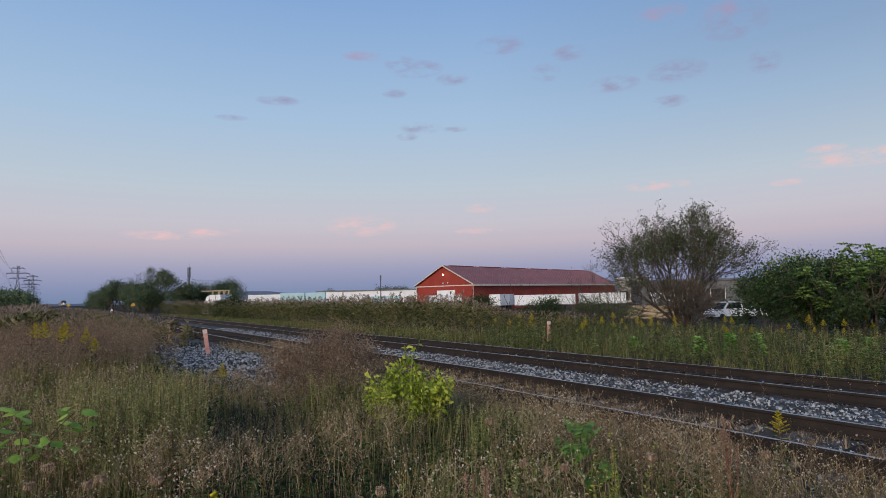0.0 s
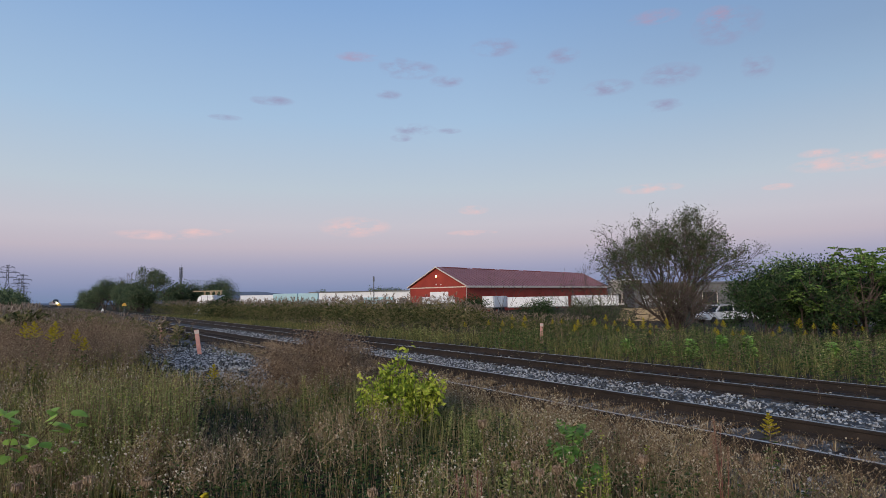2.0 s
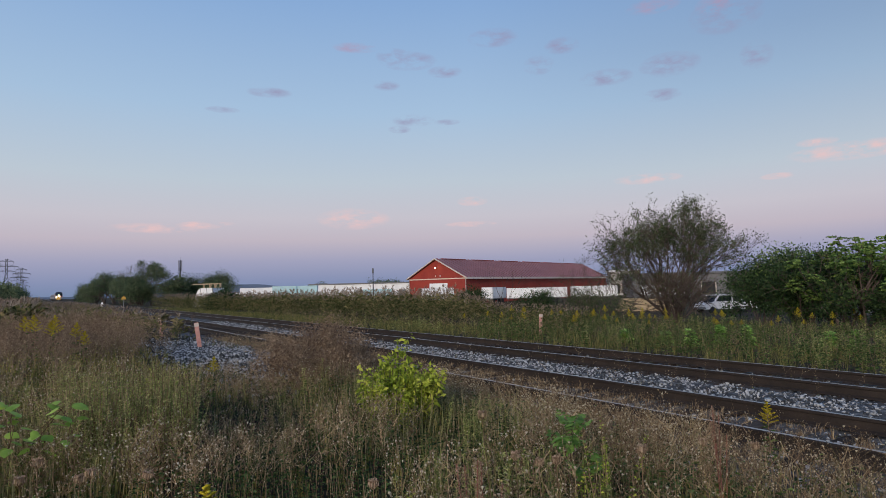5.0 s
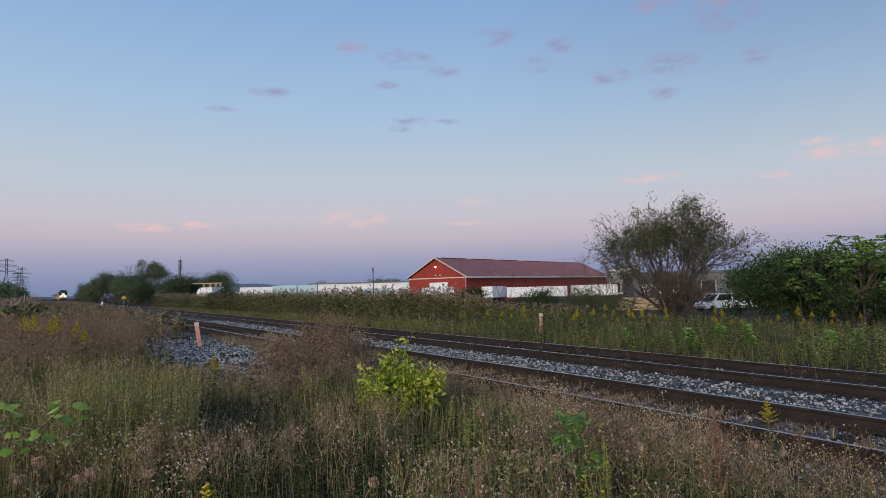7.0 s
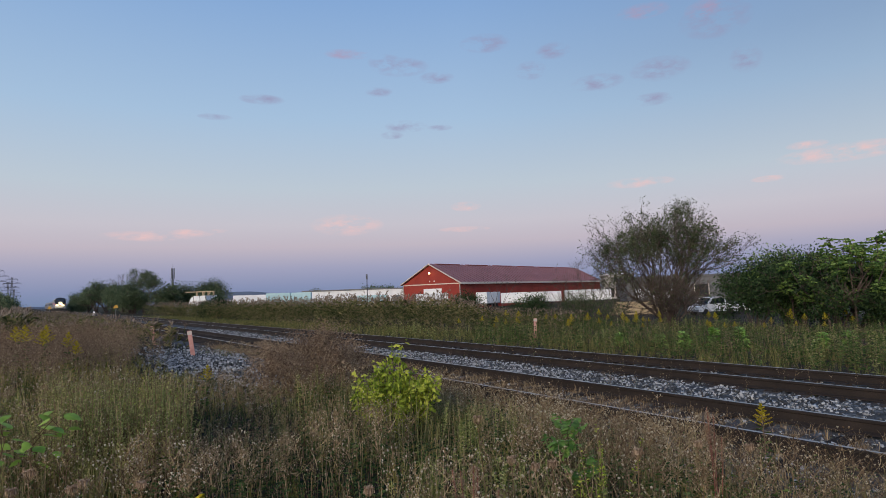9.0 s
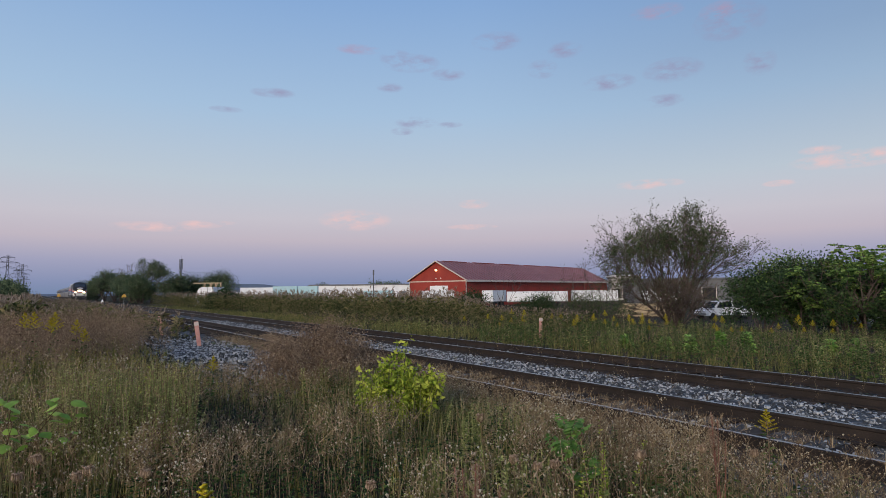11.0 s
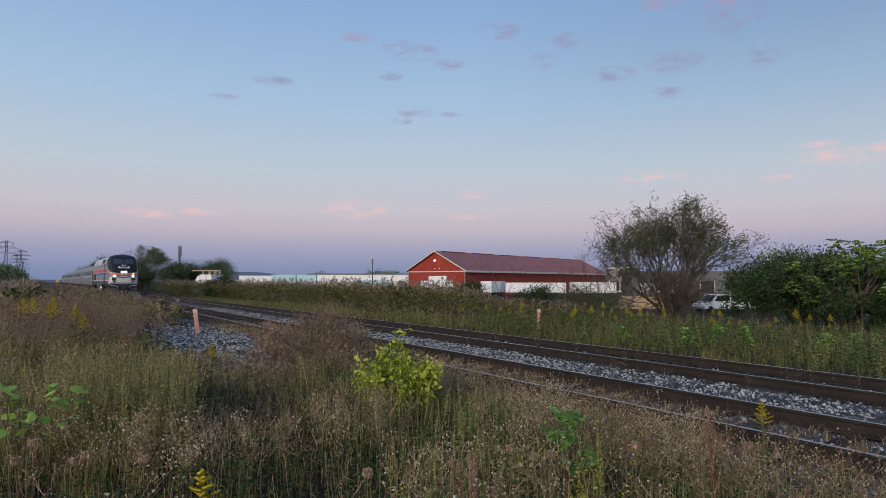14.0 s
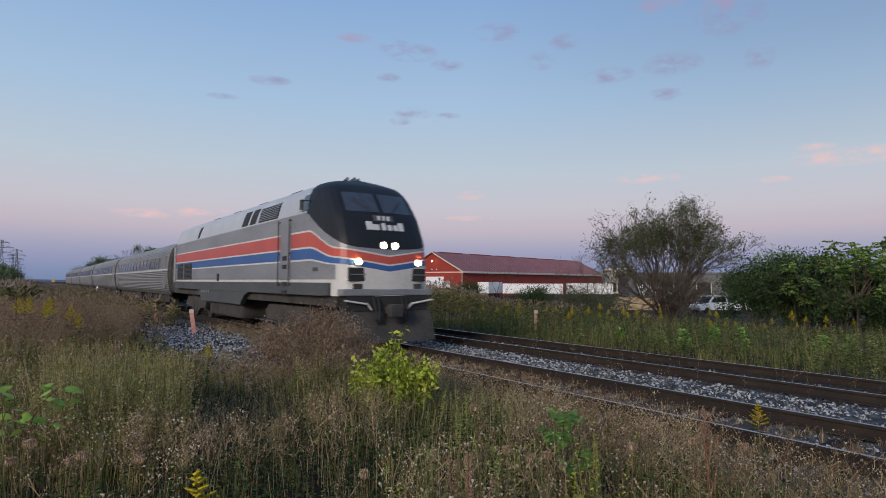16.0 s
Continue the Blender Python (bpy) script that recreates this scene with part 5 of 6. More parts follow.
def spike_weed(seed, h):
    s = Sprig(seed)
    r = s.r
    for j in range(3):
        top = np.array((*r.normal(0, 0.08 * h, 2), h * r.uniform(0.75, 1)))
        s.stem((0, 0, 0), top, 0.004, 0.002, 0)
        for k in range(40):
            f = r.uniform(0.35, 1)
            a = k * 2.4
            s.leaf(top * f, (math.cos(a), math.sin(a), 0.8), 0.045 * (1.5 - f), 0.016, 1)
    return s.done()


def in_view(x, y, wide=0.86, extra=0.8):
    return (np.abs(x - 0.0) < wide * y + extra) & (y > 0)


def spots(n, a0, a1, c0, c1, near=2.3, cond=None):
    a, c = RNG.uniform(a0, a1, n), RNG.uniform(c0, c1, n)
    x, y, _ = trk(a, c)
    k = in_view(x, y) & (np.hypot(x, y) > near)
    # growth is thin on the gravel at the foot of the bed
    k &= ~((x > 0.46 * y) & (y < 9) & (RNG.uniform(0, 1, n) < 0.55))
    if cond is not None:
        k &= cond(x, y, a, c)
    x, y = x[k], y[k]
    return np.stack([x, y, ground_z(x, y) - 0.02], 1)


def patchy(x, y, f, seed):
    return np.array([noise.noise((u * f + seed, v * f, seed * 1.7)) for u, v in zip(x, y)])


def not_heap(x, y, a, c):
    return ~((c > 3.4) & (a > 12.0) & (a < 24))


def gap_view(p):
    """Plants stay low before the stone heap."""
    u = p[:, 0] / p[:, 1]
    return np.where((u > -0.52) & (u < -0.24) & (p[:, 1] > 5.5), 0.6, 1.0)


def plant_near():
    dry = [dry_weed(i, 0.62, 10, 0.0072, 0.15, 2) for i in range(14)]
    p = np.concatenate([spots(6500, -6, 12, -6, 5.9, cond=not_heap), spots(1500, 5, 14, 0.5, 4.0, cond=lambda x, y, a, c: (x < -0.24 * y) & (x > -0.52 * y)), spots(1300, -3, 12, 4.2, 6.2, cond=not_heap)])
    k = patchy(p[:, 0], p[:, 1], 0.45, 2) > -0.12
    p = p[k]
    sc = RNG.uniform(0.6, 1.15, len(p)) * (1 - 0.12 * (p[:, 0] * CS + p[:, 1] * SN > 4.6)) * gap_view(p)
    tagged(scatter("dry_weeds", dry, p, sc, [M["dry_stem"], M["dry_head"], M["green"]], tilt=0.14), "dry brown weeds with small pale seed heads", "weeds", kind="stuff")
    tufts = [grass_tuft(50 + i, 0.5) for i in range(8)]
    p = spots(4500, -6, 16, -8, 5.6, cond=not_heap)
    p = p[(gap_view(p) == 1) | (RNG.uniform(0, 1, len(p)) < 0.3)]
    tagged(scatter("grass", tufts, p, RNG.uniform(0.45, 0.95, len(p)) * gap_view(p), [M["grass"]], tilt=0.1), "mixed green and straw-coloured rough grass", "grass", kind="stuff")
    leafy = [leafy_weed(80 + i, 0.45, 19, 0.06, 0.02) for i in range(8)]
    p = spots(15000, -6, 14, -7, 5.2, cond=not_heap)
    k = patchy(p[:, 0], p[:, 1], 0.4, 5) > -0.32
    p = p[k]
    tagged(scatter("green_weeds", leafy, p, RNG.uniform(0.55, 1.2, len(p)) * gap_view(p), [M["understory"], M["dry_stem"]], tilt=0.12), "low dark green leafy weeds", "weeds", kind="stuff")
    straw = [grass_tuft(70 + i, 0.62, 12, 0.007, 0.16) for i in range(6)]
    p = spots(3600, -4, 16, -8, 4.8, cond=not_heap)
    k = patchy(p[:, 0], p[:, 1], 0.5, 9) > 0.02
    q = np.stack([RNG.normal(-3.75, 0.45, 260), RNG.normal(6.4, 0.5, 260), np.zeros(260)], 1)
    q[:, 2] = ground_z(q[:, 0], q[:, 1])
    p = np.concatenate([p[k], q, q + (0.1, 0.2, 0)])
    tagged(scatter("straw_grass", straw, p, RNG.uniform(0.7, 1.25, len(p)) * gap_view(p), [M["straw"]], tilt=0.08), "upright yellow-green and straw grass", "grass", kind="stuff")
    # pale green upright stalks in a patch, and a lusher patch of short grass beside it
    stalks = [spike_weed(600 + i, 0.9) for i in range(6)]
    y = RNG.uniform(5.4, 8.4, 300)
    x = y * RNG.uniform(-0.66, -0.42, 300)
    p = np.stack([x, y, ground_z(x, y) - 0.02], 1)
    tagged(scatter("green_stalks", stalks, p, RNG.uniform(0.8, 1.2, len(p)), [M["dry_stem"], M["stalk"]], tilt=0.06), "patch of pale green upright leafy stalks", "weeds", kind="stuff")
    y = RNG.uniform(6.5, 10.5, 900)
    x = y * RNG.uniform(-0.86, -0.66, 900)
    p = np.stack([x, y, ground_z(x, y) - 0.02], 1)
    lush = [grass_tuft(640 + i, 0.5, 16, 0.008, 0.2) for i in range(5)]
    tagged(scatter("lush_grass", lush, p, RNG.uniform(0.6, 1.1, len(p)), [M["verge"]], tilt=0.1), "patch of lush dark green grass", "grass", kind="stuff")
    # clumps of lighter weeds that stand out of the dark growth
    clump = [leafy_weed(660 + i, 0.62, 34, 0.055, 0.02) for i in range(4)] + [spike_weed(670 + i, 0.66) for i in range(3)]
    centre = spots(95, -4, 12, -5, 5.0, cond=not_heap)
    p = np.concatenate([centre + np.stack([RNG.normal(0, 0.16, len(centre)), RNG.normal(0, 0.16, len(centre)), np.zeros(len(centre))], 1) for _ in range(7)])
    tagged(scatter("pale_weeds", clump, p, RNG.uniform(0.6, 1.1, len(p)) * gap_view(p), [M["stalk"], M["stalk"]], tilt=0.1), "clumps of paler yellow-green leafy weeds", "weeds", kind="stuff")
    centre = spots(130, -5, 12, -5, 5.6, cond=not_heap)
    p = np.concatenate([centre + np.stack([RNG.normal(0, 0.13, len(centre)), RNG.normal(0, 0.13, len(centre)), np.zeros(len(centre))], 1) for _ in range(6)])
    seedy = [dry_weed(680 + i, 0.68, 12, 0.0085, 0.13, 2) for i in range(5)]
    tagged(scatter("seedy_weeds", seedy, p, RNG.uniform(0.75, 1.15, len(p)) * gap_view(p), [M["dry_stem"], M["pale_head"], M["green"]], tilt=0.12), "clumps of dry weeds with pale buff seed heads", "weeds", kind="stuff")
    # buff grass tufts at the foot of the near track
    buff = [grass_tuft(690 + i, 0.62, 14, 0.006, 0.3) for i in range(5)]
    p = spots(420, 1.5, 9.5, 4.5, 6.0)
    tagged(scatter("buff_grass", buff, p, RNG.uniform(0.6, 1.1, len(p)), [M["buff"]], tilt=0.2), "arching buff-coloured dry grass beside the rail", "grass", kind="stuff")
    # short weeds along and between the rails
    short = [dry_weed(40 + i, 0.62, 6, 0.011, 0.16, 1) for i in range(8)]
    p = np.concatenate([spots(2000, -6, 24, 5.0, 8.6), spots(1500, -4, 14, 4.8, 6.75)])
    c = p[:, 0] * CS + p[:, 1] * SN
    p[:, 2] = np.maximum(p[:, 2], -0.26)
    tagged(scatter("trackside_weeds", short, p, RNG.uniform(0.35, 0.85, len(p)) * np.where(np.abs(c - NEAR_TRACK) < 0.95, 0.4, 1.0), [M["dry_stem"], M["dry_head"], M["green"]], tilt=0.15), "thin brown weeds growing out of the ballast", "weeds", kind="stuff")
    litter = [grass_tuft(60 + i, 0.16, 16, 0.006, 0.2) for i in range(6)]
    p = spots(3000, -6, 26, 6.0, 8.5)
    p[:, 2] = -0.23
    tagged(scatter("dead_grass", litter, p, RNG.uniform(0.5, 1.3, len(p)), [M["dry_stem"]], tilt=0.4), "dead grass litter over the ties of the near track", "grass", kind="stuff")
    p = spots(200, -5, 14, 8.6, 13.4)
    p[:, 2] = -0.25
    tagged(scatter("ballast_weeds", short, p, RNG.uniform(0.3, 0.6, len(p)), [M["dry_stem"], M["dry_head"], M["green"]], tilt=0.15), "sparse dry weeds between the tracks", "weeds", kind="stuff")


plant_near()


def plant_left_bank():
    """The brown brush, tall grass and weeds on the camera's side, further off."""
    brush = [dry_weed(200 + i, 1.1, 20, 0.015, 0.28, 1) for i in range(6)]
    n = 950
    a, c = RNG.normal(19.5, 3.6, n), RNG.normal(0.3, 1.5, n)
    x, y, _ = trk(a, c)
    k = (c < 3.0) & (y > 9) & (x < -6.3)
    x, y = x[k], y[k]
    p = np.stack([x, y, ground_z(x, y)], 1)
    tagged(scatter("brown_brush", brush, p, RNG.uniform(0.75, 1.12, len(p)), [M["brown_brush"], M["brown_brush"], M["brown_brush"]], tilt=0.14), "dense mound of dead brown brush beside the track", "brush", kind="stuff")
    tall = [reed(240 + i, 1.12, 0.013, 10, 0.026) for i in range(8)]
    p = spots(11000, 24, 120, -45, 5.0)
    tagged(scatter("tall_grass", tall, p, RNG.uniform(0.7, 1.05, len(p)) * np.where(p[:, 0] / p[:, 1] < -0.69, 1.45, 1.0), [M["reed"], M["plume"]], tilt=0.1), "tall straw-coloured grass lining the railway", "grass", kind="stuff")
    mid = [dry_weed(260 + i, 0.75, 8, 0.015, 0.2, 1) for i in range(6)]
    p = spots(2000, 10, 34, -16, 3.0, cond=not_heap)
    tagged(scatter("bank_weeds", mid, p, RNG.uniform(0.6, 1.0, len(p)) * gap_view(p), [M["dry_stem"], M["dry_head"], M["green"]], tilt=0.12), "brownish green weeds on the bank", "weeds", kind="stuff")
    tufts = [grass_tuft(280 + i, 0.6, 16, 0.010) for i in range(6)]
    p = spots(3200, 9, 30, -14, 3.0, cond=not_heap)
    tagged(scatter("bank_grass", tufts, p, RNG.uniform(0.6, 1.15, len(p)) * gap_view(p), [M["grass"]], tilt=0.1), "rough green grass on the bank", "grass", kind="stuff")


plant_left_bank()


def plant_far_side():
    """Beyond the far track: reeds, weeds, goldenrod."""
    reeds = [reed(300 + i, 2.3, 0.026, 7, 0.036) for i in range(10)]
    p = spots(8200, 14, 130, 17.5, 44, cond=lambda x, y, a, c: (x < 0.25 * y - 1.5 + 0.05 * c) & (c > 17.5 + 2.0 * np.sin(a * 0.3)))
    u = p[:, 0] / p[:, 1]
    tagged(scatter("reeds", reeds, p, RNG.uniform(0.72, 1.12, len(p)) * np.interp(u, [0.02, 0.09, 0.3], [1, 0.6, 0.5]), [M["reed"], M["plume"]], tilt=0.07), "dense reed bed with brown feathery plumes", "reeds", kind="stuff")
    low = [grass_tuft(320 + i, 0.7, 10, 0.011, 0.3) for i in range(8)]
    p = np.concatenate([spots(7000, -10, 70, 14.6, 23), spots(2500, 40, 110, 14.4, 20)])
    tagged(scatter("verge_grass", low, p, RNG.uniform(0.3, 0.85, len(p)) * (1 + 0.5 * patchy(p[:, 0], p[:, 1], 0.25, 4)), [M["verge"]], tilt=0.25), "dark olive green verge grass beyond the tracks", "grass", kind="stuff")
    weeds = [leafy_weed(340 + i, 0.95, 30, 0.13, 0.030) for i in range(6)]
    p = spots(5200, -12, 34, 15.0, 38, cond=lambda x, y, a, c: x > 0.05 * y)
    tagged(scatter("verge_weeds", weeds, p, RNG.uniform(0.45, 0.95, len(p)) * (1 + 0.6 * patchy(p[:, 0], p[:, 1], 0.3, 8)), [M["green"], M["dry_stem"]], tilt=0.16), "green and olive weeds below the shrubs", "weeds", kind="stuff")
    olive = [leafy_weed(370 + i, 0.9, 26, 0.14, 0.034) for i in range(4)] + [spike_weed(380 + i, 0.9) for i in range(2)]
    p = spots(1900, -12, 36, 15.5, 34, cond=lambda x, y, a, c: patchy(x, y, 0.22, 3) > 0.05)
    tagged(scatter("olive_weeds", olive, p, RNG.uniform(0.5, 1.1, len(p)), [M["stalk"], M["stalk"]], tilt=0.14), "patches of yellow-green weeds on the verge", "weeds", kind="stuff")
    mid = [dry_weed(360 + i, 1.0, 7, 0.011, 0.22, 1) for i in range(6)]
    p = spots(2200, -12, 50, 15.0, 34)
    tagged(scatter("verge_stalks", mid, p, RNG.uniform(0.5, 1.0, len(p)), [M["dry_stem"], M["plume"], M["green"]], tilt=0.12), "tan seed stalks among the verge weeds", "weeds", kind="stuff")


plant_far_side()


# ---- trees and shrubs ----
class Tree:
    def __init__(self, seed):
        self.r = np.random.default_rng(seed)
        self.seg, self.tips = [], []

    def grow(self, p, d, l, r0, depth, kids, spread, up, shrink=0.72):
        r = self.r
        d = d / np.linalg.norm(d)
        n = 3 if depth > 1 else 2
        for k in range(n):
            d = d + r.normal(0, 0.12, 3) + np.array((0, 0, up * 0.12))
            d /= np.linalg.norm(d)
            q = p + d * l / n
            ra, rb = r0 * (1 - 0.3 * k / n), r0 * (1 - 0.3 * (k + 1) / n)
            self.seg.append((p, q, ra, rb))
            p = q
        if depth == 0:
            self.tips.append((p, d))
            return
        if depth <= 2:
            self.tips.append((p, d))
        for k in range(kids):
            e = d + r.normal(0, spread, 3) + np.array((0, 0, up * 0.25))
            self.grow(p, e, l * shrink * r.uniform(0.75, 1.2), r0 * 0.62, depth - 1, kids, spread, up, shrink)

    def wood(self, sides=3):
        V, T = [], []
        ang = np.arange(sides) * 2 * np.pi / sides
        for i, (p, q, a, b) in enumerate(self.seg):
            d = q - p
            d = d / (np.linalg.norm(d) + 1e-9)
            u = np.cross(d, (0.3, 0.9, 0.2))
            u /= np.linalg.norm(u)
            w = np.cross(d, u)
            ring = np.cos(ang)[:, None] * u + np.sin(ang)[:, None] * w
            V.append(np.concatenate([p + ring * a, q + ring * b]))
            o = i * 2 * sides
            for k in range(sides):
                j = (k + 1) % sides
                T += [(o + k, o + j, o + sides + j), (o + k, o + sides + j, o + sides + k)]
        return np.concatenate(V), np.array(T)


def leaf_cloud(rng, pos, dirs, per, size, l, w, hang=0.0):
    """Many single leaves about the twig ends."""
    n = len(pos) * per
    c = np.repeat(pos, per, 0) + rng.normal(0, size, (n, 3)) - np.repeat(dirs, per, 0) * rng.uniform(0, size * 1.5, (n, 1))
    d = rng.normal(0, 1, (n, 3)) + np.repeat(dirs, per, 0) * 0.8 + np.array((0, 0, -hang))
    d /= np.linalg.norm(d, axis=1, keepdims=True)
    s = np.cross(d, rng.normal(0, 1, (n, 3)))
    s /= np.linalg.norm(s, axis=1, keepdims=True)
    k = rng.uniform(0.6, 1.3, (n, 1))
    fold = np.cross(d, s) * w * 0.25
    V = np.stack([c, c + d * l * k * 0.5 + s * w * k / 2 + fold, c + d * l * k, c + d * l * k * 0.5 - s * w * k / 2 + fold], 1).reshape(-1, 3)
    o = np.arange(n)[:, None] * 4
    T = np.concatenate([o + np.array((0, 1, 2)), o + np.array((0, 2, 3))], 1).reshape(-1, 3)
    return V, T


def build_tree(name, x, y, label, category, seed, height, stems, lean, depth, kids, spread, up, r0, leaf, per, size, l, w, hang=0.0, first=0.42, bare=0.0, wood="bark", group="", slim=1.0):
    z = float(ground_z(x, y)) - 0.05
    t = Tree(seed)
    for i in range(stems):
        a = 2 * math.pi * (i + t.r.uniform(-0.3, 0.3)) / stems
        tilt = lean * t.r.uniform(0.4, 1.1) if stems > 1 else lean * 0.2
        d = np.array((math.cos(a) * tilt, math.sin(a) * tilt, 1.0))
        t.grow(np.array((math.cos(a) * 0.12 * (stems > 1), math.sin(a) * 0.12 * (stems > 1), 0.0)), d, height * first * t.r.uniform(0.8, 1.1), r0, depth, kids, spread, up)
    V, T = t.wood()
    top = max(p[2] for p, _ in t.tips)
    k = height / top * np.array((slim, slim, 1.0))
    root = empty(name, pose(x, y, z), label, category, group)
    ob = new("trunk", np_mesh("trunk", V * k, T, [M[wood]]))
    ob.parent = root
    if leaf:
        pos = np.array([p for p, _ in t.tips]) * k
        dr = np.array([d for _, d in t.tips])
        if bare:
            keep = t.r.uniform(0, 1, len(pos)) > bare * np.clip(1.25 - pos[:, 2] / height, 0, 1)
            pos, dr = pos[keep], dr[keep]
        LV, LT = leaf_cloud(t.r, pos, dr, per, size, l, w, hang)
        LV[:, 2] = np.maximum(LV[:, 2], 0.05)
        ob = new("crown", np_mesh("crown", LV, LT, [M[leaf]]))
        ob.parent = root
    return root


# the half-bare willow, and the shrubs round it
build_tree("willow", 17.8, 46.0, "half-bare grey-green willow with many arching stems", "tree", 11, 10.1, 15, 0.95, 5, 3, 0.42, 0.22, 0.10, "willow", 9, 0.17, 0.20, 0.055, 0.4, first=0.27, bare=0.8, slim=0.82)
build_tree("bare_shrub", 13.2, 46.5, "bare grey shrub with fine tangled twigs", "shrub", 12, 5.6, 7, 0.8, 4, 3, 0.45, 0.2, 0.035, "willow", 1, 0.2, 0.16, 0.04, first=0.3)
build_tree("bare_shrub", 17.6, 44.8, "dense bare brown twigs round the willow's foot", "shrub", 19, 5.4, 22, 0.85, 3, 4, 0.5, 0.1, 0.06, "willow", 1, 0.2, 0.16, 0.04, first=0.34)
build_tree("brushy_shrub", 10.6, 42.0, "grey-green brushy shrub of dry twigs", "shrub", 13, 3.0, 9, 1.0, 3, 4, 0.5, 0.1, 0.03, "willow", 7, 0.22, 0.16, 0.035, first=0.35)
build_tree("brushy_shrub", 8.0, 50.0, "dark green low shrub before the trailers", "shrub", 14, 2.7, 8, 0.9, 3, 4, 0.5, 0.1, 0.03, "dark_leaf", 10, 0.22, 0.16, 0.05, first=0.35)
build_tree("bare_sapling", 6.4, 62.0, "thin bare sapling standing before the barn", "tree", 15, 5.6, 2, 0.2, 4, 2, 0.3, 0.6, 0.05, "willow", 1, 0.15, 0.12, 0.03, first=0.35)
build_tree("bare_sapling", 12.6, 60.0, "small bare crooked tree before the trailers", "tree", 16, 4.4, 3, 0.7, 4, 2, 0.5, 0.2, 0.07, "", 1, 0.15, 0.12, 0.03, first=0.35)
build_tree("green_shrub", 3.2, 66.0, "small green shrub beside the barn", "shrub", 17, 3.4, 6, 0.6, 3, 4, 0.45, 0.2, 0.04, "dark_leaf", 12, 0.25, 0.2, 0.06)
for i, (x, y, h, s, lf, lab) in enumerate(((19.7, 36.5, 4.7, 0.65, "dark_leaf", "dense dark green shrub beside the willow"), (21.3, 34.8, 5.0, 0.55, "dark_leaf", "dense dark green shrub with lighter top"), (22.2, 37.0, 5.3, 0.5, "sumac", "green shrub with sunlit yellow-green top"),
                                           (23.4, 34.5, 4.0, 0.7, "dark_leaf", "dense dark shrub at the yard edge"), (26.0, 36.5, 4.2, 0.6, "dark_leaf", "spreading dark green shrub"), (28.5, 37.0, 4.4, 0.6, "dark_leaf", "tall dark green shrub at the end of the row"),
                                           (24.6, 30.5, 3.4, 0.7, "dark_leaf", "low dark green shrub with twiggy base"))):
    build_tree("green_shrub", x, y, lab, "shrub", 30 + i, h, 8, s, 3, 4, 0.5, 0.2, 0.06, lf, 22, 0.26, 0.17, 0.075, 0.2, first=0.36, group="shrubs beyond the tracks")


def pinnate(rng, base, d, length, n, l, w):
    """One feather-shaped compound leaf: a rib and paired leaflets."""
    V, T = [], []
    d = d / np.linalg.norm(d)
    side = np.cross(d, (0, 0, 1.0))
    side /= np.linalg.norm(side) + 1e-9
    for i in range(n):
        f = (i + 0.6) / n
        p = base + d * length * f + np.array((0, 0, -0.35 * length * f * f))
        for s in (-1, 1):
            e = side * s + d * 0.45 + np.array((0, 0, -0.55)) + rng.normal(0, 0.16, 3)
            e /= np.linalg.norm(e)
            k = math.sin(math.pi * min(0.95, f * 0.8 + 0.18))
            q = np.cross(e, np.array((0, 0, 1.0)) + rng.normal(0, 0.8, 3)) * w * k / 2
            o = len(V)
            V += [p, p + e * l * k * 0.45 + q, p + e * l * k, p + e * l * k * 0.45 - q]
            T += [(o, o + 1, o + 2), (o, o + 2, o + 3)]
    return V, T


def build_sumac(x, y, label, seed, height, crowns, length, leaf="bright", name="sumac_tree", lift=0.0):
    rng = np.random.default_rng(seed)
    z = float(ground_z(x, y)) - 0.03
    root = empty(name, pose(x, y, z), label, "tree" if height > 2 else "plant")
    t = Tree(seed)
    V, T = [], []
    for i in range(crowns):
        a = rng.uniform(0, 6.28)
        rad = rng.uniform(0.08, 0.5) * height if height > 2 else 0.1 * height
        top = np.array((math.cos(a) * rad, math.sin(a) * rad, height * (rng.uniform(0.42, 1.0) if height > 2 else 0.6 + 0.2 * i)))
        low = np.array((0, 0, 0.3 * height))
        mid = low + (top - low) * np.array((0.65, 0.65, 0.45))
        if i == 0:
            t.seg.append((np.zeros(3), low, 0.016 * height, 0.012 * height))
        t.seg.append((low, mid, 0.008 * height, 0.006 * height))
        t.seg.append((mid, top, 0.006 * height, 0.003 * height))
        for k in range(11 if height > 2 else 6):
            b = k * 2.4 + rng.uniform(-0.3, 0.3)
            d = np.array((math.cos(b), math.sin(b), rng.uniform(-0.15, 0.5) + lift))
            v, f = pinnate(rng, top - np.array((0, 0, rng.uniform(0, 0.12) * height)), d, length * rng.uniform(0.7, 1.1), 8 if height > 2 else 13, length * (0.34 if height > 2 else 0.26), length * (0.16 if height > 2 else 0.075))
            o = len(V)
            V += v
            T += [tuple(j + o for j in q) for q in f]
    W, WT = t.wood(5)
    ob = new("trunk", np_mesh("trunk", W, WT, [M["bark"]]))
    ob.parent = root
    ob = new("crown", np_mesh("crown", V, T, [M[leaf]]))
    ob.parent = root


